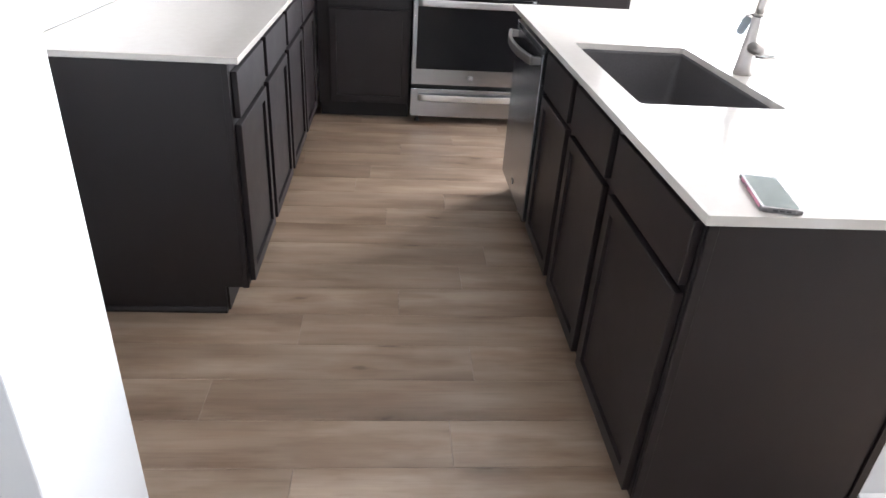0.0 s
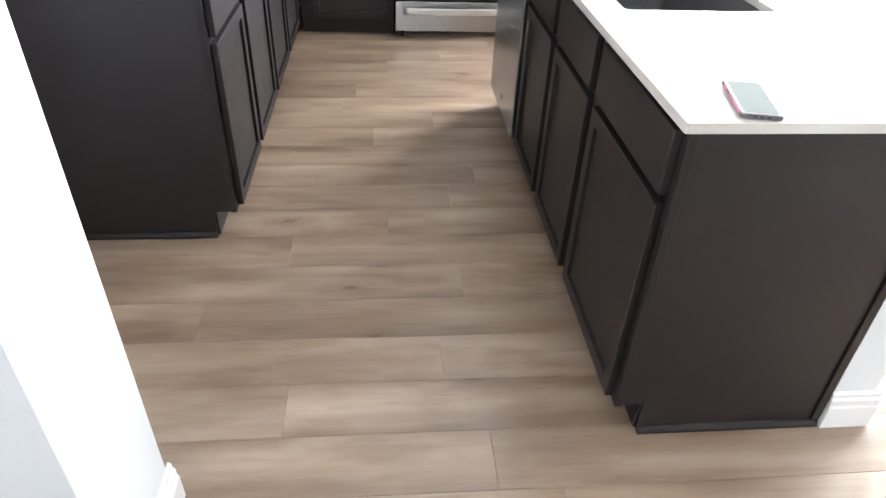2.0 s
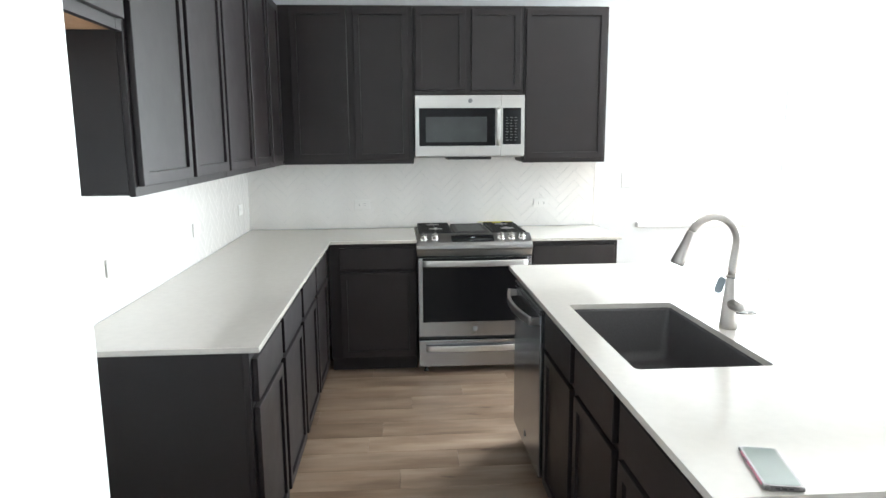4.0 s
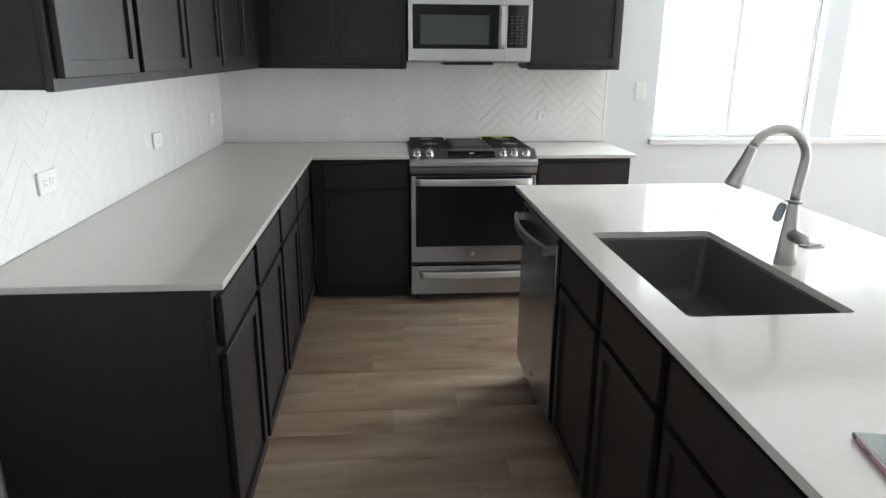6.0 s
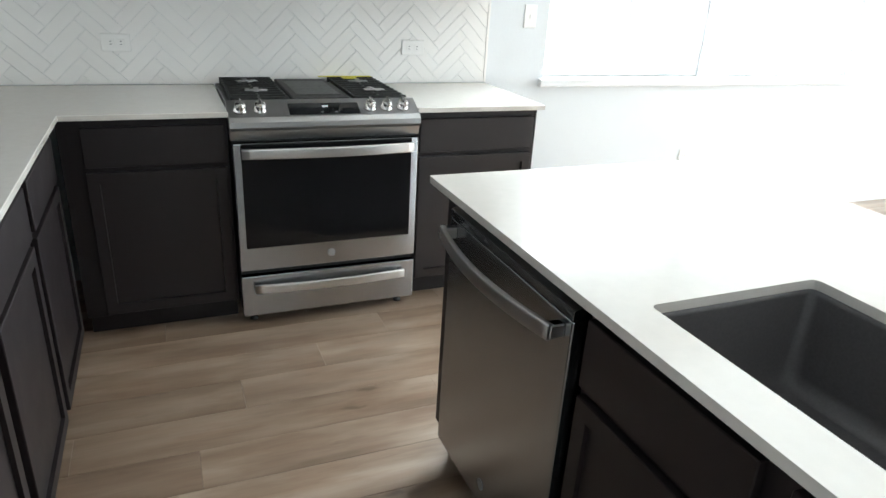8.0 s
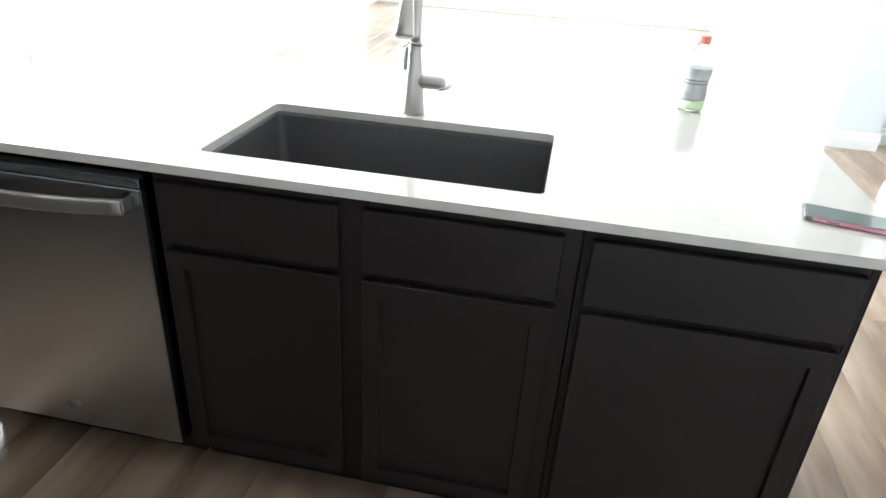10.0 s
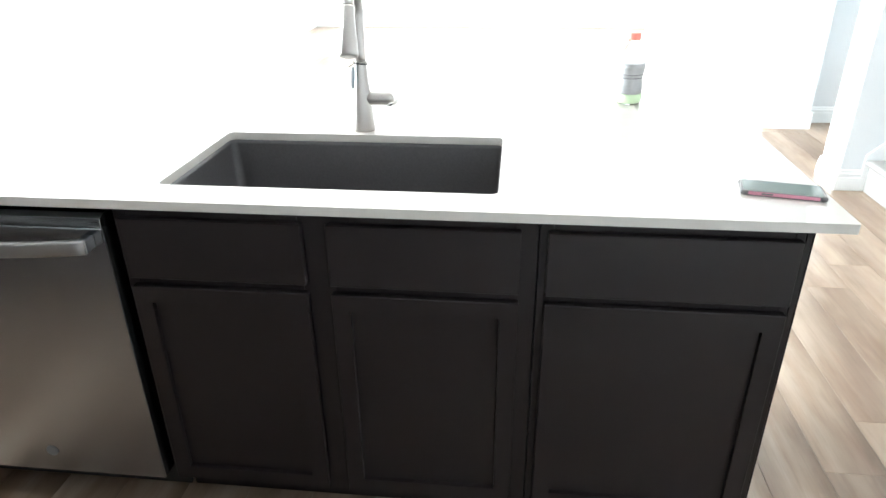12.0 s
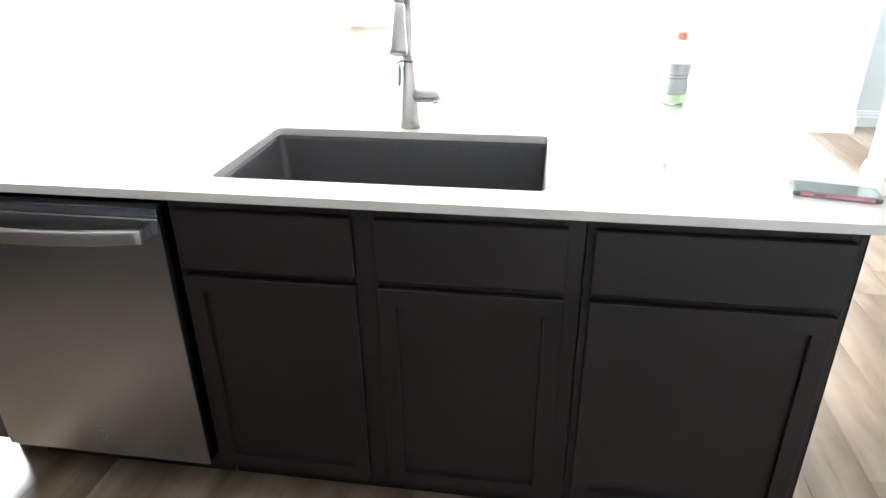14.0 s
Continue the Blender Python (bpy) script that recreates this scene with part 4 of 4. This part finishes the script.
# ---- things on the island ----
def faucet():
    bx, by = 2.243, -2.795
    f = thing("kitchen_faucet", (bx, by, TOP1), "brushed nickel pull-down faucet with a high arched spout", "faucet")
    part("body", lathe([(0.030, 0.0), (0.031, 0.002), (0.0275, 0.030), (0.0235, 0.090), (0.0185, 0.140), (0.0155, 0.176), (0.0150, 0.180)], (bx, by, TOP1 + 0.0005), n=28), M_NICKEL, f)
    part("collar", lathe([(0.0150, 0.0), (0.0172, 0.001), (0.0172, 0.005), (0.0150, 0.006)], (bx, by, TOP1 + 0.181), n=24), M_NICKEL, f)
    pts, sizes = [], []
    for k in range(7):
        pts.append((bx + 0.014 * k / 6, by, TOP1 + 0.186 + 0.113 * k / 6))
        sizes.append((0.0138, 0.0138))
    cx, cz, rad = bx + 0.014 - 0.090, TOP1 + 0.299, 0.090
    for k in range(1, 19):
        a = radians(152 * k / 18)
        pts.append((cx + rad * math.cos(a), by, cz + rad * math.sin(a)))
        sizes.append((0.0138 - 0.001 * k / 18,) * 2)
    swing = Matrix.Rotation(radians(5.5), 3, "Z")
    about = (bx, by, 0)
    tube = sweep(pts, sizes, up=(0, 1, 0), n=20)
    bmesh.ops.rotate(tube, cent=about, matrix=swing, verts=tube.verts)
    part("spout", tube, M_NICKEL, f)
    end = Vector(pts[-1])
    d = Vector((-0.40, 0, -0.92)).normalized()
    head = [(0.0132, 0.0), (0.0150, 0.006), (0.0165, 0.045), (0.0215, 0.088), (0.0235, 0.112), (0.0225, 0.118), (0.018, 0.120)]
    tube = sweep([end + d * h for r, h in head], [(r, r) for r, h in head], up=(0, 1, 0), n=22)
    bmesh.ops.rotate(tube, cent=about, matrix=swing, verts=tube.verts)
    part("spray_head", tube, M_NICKEL, f, "flared pull-down spray head")
    hz = TOP1 + 0.088
    part("valve", lathe([(0.0175, -0.006), (0.0190, -0.030), (0.0190, -0.064), (0.0165, -0.077), (0.010, -0.085), (0.002, -0.087)], (bx, by, hz), "y", 24), M_NICKEL, f)
    part("lever", sweep([(bx - 0.012, by - 0.070, hz - 0.012), (bx + 0.010, by - 0.082, hz - 0.014), (bx + 0.030, by - 0.089, hz - 0.012), (bx + 0.046, by - 0.091, hz - 0.010)], [(0.007, 0.0085), (0.009, 0.0105), (0.009, 0.0105), (0.007, 0.008)], n=14), M_CHROME, f, "bright lever handle")
    return f


faucet()
tag = thing("hanging_tag", (2.210, -2.768, 1.034), "blue-grey paper tag tied round the faucet", "tag")
bm = prism([(p[0], p[1]) for p in rounded(-0.0145, 0.0145, -0.032, 0.026, 0.0138, 5)], "y", -0.0005, 0.0005)
bmesh.ops.rotate(bm, cent=(0, 0, 0), matrix=Matrix.Rotation(radians(18), 3, "Y") @ Matrix.Rotation(radians(-4), 3, "Z"), verts=bm.verts)
bmesh.ops.translate(bm, vec=(2.214, -2.779, 1.066), verts=bm.verts)
part("tag", bm, M_TAG, tag)
part("cord", sweep([(2.243 + 0.0190 * math.cos(a), -2.795 + 0.0190 * math.sin(a), 1.097 + 0.003 * math.sin(a)) for a in [2 * math.pi * k / 20 for k in range(21)]] + [(2.232, -2.778, 1.096), (2.216, -2.769, 1.091)], [(0.0014, 0.0014)], n=6), M_CORD, tag)


def soda_bottle():
    at = (2.600, -3.561, TOP1)
    b = thing("drink_bottle", (at[0], at[1], TOP1), "half-litre clear plastic bottle, grey label, red cap", "bottle")
    base = [(0.0248, 0.0), (0.0360, 0.004), (0.0391, 0.014), (0.0391, 0.034), (0.0372, 0.042), (0.0391, 0.052), (0.0353, 0.074), (0.0360, 0.084), (0.0403, 0.112), (0.0403, 0.128), (0.0360, 0.148), (0.0248, 0.172), (0.0155, 0.184), (0.0143, 0.194)]
    part("bottle_body", lathe(base, (at[0], at[1], TOP1 + 0.0005), n=28), M_BOTTLE, b)
    part("label_wrap", lathe([(0.0384, 0.035), (0.0399, 0.036), (0.0382, 0.042), (0.0401, 0.052), (0.0363, 0.074), (0.0370, 0.084), (0.0413, 0.112), (0.0413, 0.126), (0.0399, 0.1265)], (at[0], at[1], TOP1 + 0.0005), n=28), M_LABEL, b, "silver-grey printed label")
    part("base_band", lathe([(0.0372, 0.006), (0.0399, 0.014), (0.0399, 0.0335), (0.0394, 0.034)], (at[0], at[1], TOP1 + 0.0005), n=28), M_GREENBAND, b, "pale green lower band")
    part("cap", lathe([(0.0180, 0.194), (0.0186, 0.196), (0.0186, 0.211), (0.0174, 0.214), (0.0025, 0.2145)], (at[0], at[1], TOP1 + 0.0005), n=28), M_REDCAP, b, "red screw cap")
    bm = bmesh.new()
    for z in (0.0818, 0.092):
        lathe([(0.0394, z), (0.0404, z + 0.001), (0.0394, z + 0.002)], (at[0], at[1], TOP1 + 0.0005), n=28, bm=bm)
    part("label_lines", bm, M_GREYMARK, b)
    return b


soda_bottle()


def phone():
    p = thing("mobile_phone", (1.835, -3.769, TOP1), "phone in grey and pink case, face up on the island", "phone")
    p.rotation_euler = (0, 0, radians(-12.0))
    OFFSET[p] = Vector((0, 0, 0))
    w, h = 0.0365, 0.081

    def ring(o, r, z0, z1, bev=0.0):
        return prism(rounded(-w + o, w - o, -h + o, h - o, r, 5), "z", z0, z1, bev)

    part("case_back", ring(0.0006, 0.010, 0.0005, 0.0024, 0.0008), M_PHONEGREY, p)
    part("case_edge", ring(0.0008, 0.010, 0.0025, 0.0092), M_PHONEGREY, p)
    for sx in (-1, 1):
        part("side_strip", box(*sorted((sx * (w - 0.002), sx * (w + 0.0002))), -h + 0.014, h - 0.014, 0.0024, 0.0094, 0.0006), M_PINK, p, "pink strip along the case's side")
    part("case_rim", ring(0.0004, 0.010, 0.0093, 0.0106, 0.0004), M_PHONEGREY, p)
    part("screen", ring(0.0052, 0.006, 0.0107, 0.0110), M_SCREEN, p, "glossy dark screen")
    for sx in (-1, 1):
        for sy in (-1, 1):
            part("corner_bumper", box(sx * (w - 0.006) - 0.0068, sx * (w - 0.006) + 0.0068, sy * (h - 0.006) - 0.0068, sy * (h - 0.006) + 0.0068, 0.0012, 0.0104, 0.0034, seg=3), M_PHONEGREY, p)
    part("side_button", box(-w - 0.0010, -w + 0.003, 0.020, 0.042, 0.0044, 0.0080, 0.0006), M_PHONEGREY, p)
    for x in (-0.012, 0.0, 0.012):
        part("port", box(x - 0.004, x + 0.004, -h - 0.0014, -h + 0.002, 0.0045, 0.0072, 0.0004), M_SLOT, p)
    return p


phone()


# ---- devices on the walls ----
def outlet(axis, u, z, wide, kind="outlet"):
    """A white cover plate; on the tiles the plates lie sideways. axis: the wall's normal."""
    name = "wall_outlet" if kind == "outlet" else "light_switch"
    off = 0.0095 if kind == "outlet" and z < 1.3 and not (axis == "y" and u > 2.6) else 0.0005
    at = (u, -off, z) if axis == "y" else (off, u, z)
    text = "white double outlet plate on the tiled wall" if kind == "outlet" else "white light switch plate beside the window"
    o = thing(name, at, text, "outlet" if kind == "outlet" else "switch", "wall plates")
    hw, hz = (0.058, 0.036) if wide else (0.036, 0.058)

    def bx(a0, a1, b0, b1, d0, d1, bev):
        if axis == "y":
            return box(u + a0, u + a1, -off - d1, -off - d0, z + b0, z + b1, bev)
        return box(off + d0, off + d1, u + a0, u + a1, z + b0, z + b1, bev)

    part("cover_plate", bx(-hw, hw, -hz, hz, 0, 0.008, 0.002), M_PLASTIC, o)
    if kind == "outlet":
        for s in (-1, 1):
            cu, cz = (s * 0.020, 0) if wide else (0, s * 0.020)
            r = part("receptacle", bx(cu - 0.014, cu + 0.014, cz - 0.014, cz + 0.014, 0.008, 0.0100, 0.001), M_PLASTIC, o)
            for k in (-0.006, 0.006):
                du, dz = (0, k) if wide else (k, 0)
                eu, ez = (0.004, 0.0011) if wide else (0.0011, 0.004)
                part("slot", bx(cu + du - eu, cu + du + eu, cz + dz - ez, cz + dz + ez, 0.0098, 0.0104, 0), M_SLOT, r)
    else:
        part("toggle", bx(-0.005, 0.005, -0.011, 0.011, 0.005, 0.012, 0.0015), M_PLASTIC, o)
    return o


outlet("y", 0.837, 1.092, True)
outlet("y", 2.180, 1.089, True)
outlet("y", 2.836, 1.255, False, "switch")
outlet("y", 4.054, 0.425, False)
for yy in (-0.303, -1.312, -2.375):
    outlet("x", yy, 1.096, True)


# ---- stairs ----
def staircase():
    x0, x1, y, rise, go = 2.917, 4.368, -5.258, 0.190, 0.262
    s = thing("staircase", ((x0 + x1) / 2, y, 0), "straight stairs covered in pale grey-beige carpet", "stairs")
    for k in range(9):
        yk = y - k * go
        z0, z1 = k * rise + 0.001, (k + 1) * rise
        pts = [(yk - go, z0), (yk, z0), (yk, z1 - 0.045), (yk + 0.016, z1 - 0.034), (yk + 0.024, z1 - 0.018), (yk + 0.020, z1 - 0.005), (yk + 0.008, z1), (yk - go - 0.03, z1), (yk - go - 0.03, z0)]
        if k == 0:
            pts[0] = (yk - go - 0.03, z0)
            pts = pts[1:]
        else:
            pts = pts[1:]
        part("carpeted_step", prism(pts, "x", x0 + 0.015, x1 - 0.016, 0.002), M_CARPET, s)
    for a, b, nm in ((x1 - 0.014, x1 - 0.001, "skirt_board"), (x0 + 0.001, x0 + 0.013, "skirt_board")):
        sl = rise / go
        part(nm, prism([(y + 0.03, 0.001), (y + 0.03, 0.215), (y - 0.06, 0.30), (y - 9 * go, 0.30 + sl * (9 * go - 0.06)), (y - 9 * go, 0.001)], "x", a, b, 0.001), M_TRIM, s, "white sloping skirt board")
    return s


staircase()
rail = thing("handrail", (4.30, -5.3, 1.1), "dark stained handrail on the stair wall", "handrail")
part("rail_bar", sweep([(4.280, -5.150 - 0.4 * k, 1.112 + 0.29 * k) for k in range(6)], [(0.021, 0.026)], n=16, square=True), M_RAIL, rail)
for k in (0.5, 3.5):
    part("bracket", sweep([(4.369, -5.145 - 0.4 * k, 1.05 + 0.29 * k), (4.33, -5.145 - 0.4 * k, 1.06 + 0.29 * k), (4.284, -5.145 - 0.4 * k, 1.092 + 0.29 * k)], [(0.006, 0.006)], n=8), M_NICKEL, rail)


# ---- tiled backsplash: herringbone pieces, 2 x 8 inch, joints recessed ----
TL, TW, TG = 0.2032, 0.0508, 0.0022


def clip(poly, lo, hi, axis):
    for bound, keep in ((lo, 1), (hi, -1)):
        out = []
        for i, p in enumerate(poly):
            q = poly[(i + 1) % len(poly)]
            a, b = keep * (p[axis] - bound), keep * (q[axis] - bound)
            if a >= 0:
                out.append(p)
            if (a >= 0) != (b >= 0):
                f = a / (a - b)
                out.append((p[0] + f * (q[0] - p[0]), p[1] + f * (q[1] - p[1])))
        poly = out
        if len(poly) < 3:
            return []
    return poly


def area(poly):
    return abs(sum(p[0] * q[1] - q[0] * p[1] for p, q in zip(poly, poly[1:] + poly[:1]))) / 2


def tile_mesh(poly, to_world):
    """One tile with a softened face edge. poly in wall metres round its own middle."""
    cu = sum(p[0] for p in poly) / len(poly)
    cv = sum(p[1] for p in poly) / len(poly)
    k = 0.0014
    inner = []
    for u, v in poly:
        d = math.hypot(u - cu, v - cv)
        f = max(0.2, 1 - k * 1.6 / max(d, 1e-4))
        inner.append((cu + (u - cu) * f, cv + (v - cv) * f))
    n = len(poly)
    verts = [to_world(u, v, 0.0032) for u, v in poly] + [to_world(u, v, 0.0068) for u, v in poly] + [to_world(u, v, 0.0078) for u, v in inner]
    faces = [tuple(range(2 * n, 3 * n))]
    for i in range(n):
        j = (i + 1) % n
        faces += [(i, j, n + j, n + i), (n + i, n + j, 2 * n + j, 2 * n + i)]
    me = bpy.data.meshes.new("tile")
    me.from_pydata(verts, [], faces)
    me.update()
    me.materials.append(M_TILE)
    return me


def herringbone(name, u0, u1, v0, v1, axis, centre, label):
    if axis == "y":
        bed = box(u0, u1, -0.0048, -0.0004, v0, v1)
    else:
        bed = box(0.0004, 0.0071, u0, u1, v0, v1)
    wall = setting(name, bed, M_GROUT, label, "backsplash")
    c = math.sqrt(0.5)
    pl, pw = TL + TG, TW + TG

    def to_world(u, v, d):
        return (u, -d, v) if axis == "y" else (d, u, v)

    shared = {}
    for i in range(-60, 61):
        for j in range(-24, 25):
            ox, oy = i * pw + j * pl, i * pw - j * pl
            for turn in (0, 1):
                if turn:
                    rect = ((ox, oy + pw), (ox + pw, oy + pw), (ox + pw, oy + pw + pl), (ox, oy + pw + pl))
                else:
                    rect = ((ox, oy), (ox + pl, oy), (ox + pl, oy + pw), (ox, oy + pw))
                g = TG / 2
                (ax, ay), _, (bx_, by_), _ = rect
                rect = ((ax + g, ay + g), (bx_ - g, ay + g), (bx_ - g, by_ - g), (ax + g, by_ - g))
                pts = [(centre[0] + (x - y) * c, centre[1] + (x + y) * c) for x, y in rect]
                if max(p[0] for p in pts) < u0 or min(p[0] for p in pts) > u1 or max(p[1] for p in pts) < v0 or min(p[1] for p in pts) > v1:
                    continue
                cut = clip(clip(list(pts), u0, u1, 0), v0, v1, 1)
                if len(cut) < 3 or area(cut) < 1.2e-4:
                    continue
                mu, mv = sum(p[0] for p in pts) / 4, sum(p[1] for p in pts) / 4
                rel = [(p[0] - mu, p[1] - mv) for p in cut]
                whole = area(cut) > 0.999 * area(pts)
                if whole and turn in shared:
                    me = shared[turn]
                else:
                    me = tile_mesh(rel, to_world)
                    if whole:
                        shared[turn] = me
                ob = new("tile", me)
                ob.parent = wall
                ob.location = to_world(mu, mv, random.uniform(-0.0004, 0.0003))
                ob.rotation_euler = (random.uniform(-0.003, 0.003), 0, random.uniform(-0.003, 0.003)) if axis == "y" else (0, random.uniform(-0.003, 0.003), random.uniform(-0.003, 0.003))


herringbone("backsplash_north", 0.001, 2.585, 0.9165, 1.4445, "y", (1.746, 1.300), "white glazed herringbone tile backsplash behind the range")
herringbone("backsplash_west", -2.872, -0.009, 0.9165, 1.404, "x", (-1.43, 1.15), "white glazed herringbone tile backsplash above the left counter")
edge = setting("trim", box(2.5855, 2.600, -0.0095, -0.0004, 0.916, 1.444, 0.002), M_TILE, "white edge trim at the end of the tiles", "trim")


# ---- floor: vinyl planks laid across the walk ----
PL, SEAM = 1.22, -3.594
floor = setting("floor", box(-0.1, 11.4, -8.1, 0.05, -0.08, -0.0085), M_DARK, "grey-brown wood-look plank floor", "floor")
# end joints that show, by row
JOINTS = {0: 1.303, -1: 0.869, -2: 1.408, -3: 1.565, 1: 0.571, 2: 1.397, 3: 0.809, 4: 1.154, 8: 1.095, 9: 1.384, 10: 0.930, 11: 1.001}


def plank_mesh(x0, x1):
    """A plank of one row, its middle at 0, with eased long edges."""
    h, e = PW / 2 - 0.0004, 0.0014
    a, b = x0 + 0.0003, x1 - 0.0003
    v = []
    for x, xe in ((a, a + e * 0.7), (b, b - e * 0.7)):
        v += [(x, -h, -0.008), (x, h, -0.008), (x, h, -0.0008), (xe, h - e, 0.0), (xe, -h + e, 0.0), (x, -h, -0.0008)]
    f = [(3, 4, 10, 9), (2, 3, 9, 8), (4, 5, 11, 10), (1, 2, 8, 7), (5, 0, 6, 11), (2, 5, 4, 3), (8, 9, 10, 11), (0, 5, 2, 1), (6, 7, 8, 11)]
    return v, f


full = None
rest_v, rest_f = [], []
rng = random.Random(7)
for row in range(-26, 21):
    y = SEAM + PW * (row + 0.5)
    if y < -8.0 or y > 0.05:
        continue
    start = JOINTS.get(row, rng.uniform(0, PL))
    x = start - PL * math.ceil((start + 0.1) / PL)
    while x < 11.3:
        x0, x1 = max(x, -0.05), min(x + PL, 11.3)
        mid = (x + PL / 2)
        if x1 - x0 > 0.02:
            near = x0 < 5.6 and y > -6.0
            if near:
                if x1 - x0 > PL - 1e-6:
                    if full is None:
                        v, f = plank_mesh(-PL / 2, PL / 2)
                        full = bpy.data.meshes.new("plank")
                        full.from_pydata(v, [], f)
                        full.materials.append(M_WOOD)
                    me = full
                else:
                    v, f = plank_mesh(x0 - mid, x1 - mid)
                    me = bpy.data.meshes.new("plank")
                    me.from_pydata(v, [], f)
                    me.materials.append(M_WOOD)
                ob = new("plank", me)
                ob.parent = floor
                ob.location = (mid, y, rng.uniform(-0.0003, 0.0))
            else:
                v, f = plank_mesh(x0, x1)
                n = len(rest_v)
                rest_v += [(p[0], p[1] + PW * row, p[2]) for p in v]
                rest_f += [tuple(i + n for i in q) for q in f]
        x += PL
me = bpy.data.meshes.new("far_planks")
me.from_pydata(rest_v, [], rest_f)
me.materials.append(M_WOOD)
rest = new("far_planks", me)
rest.parent = floor
rest.location = (0, SEAM + PW / 2, 0)
tagged(rest, kind="stuff")
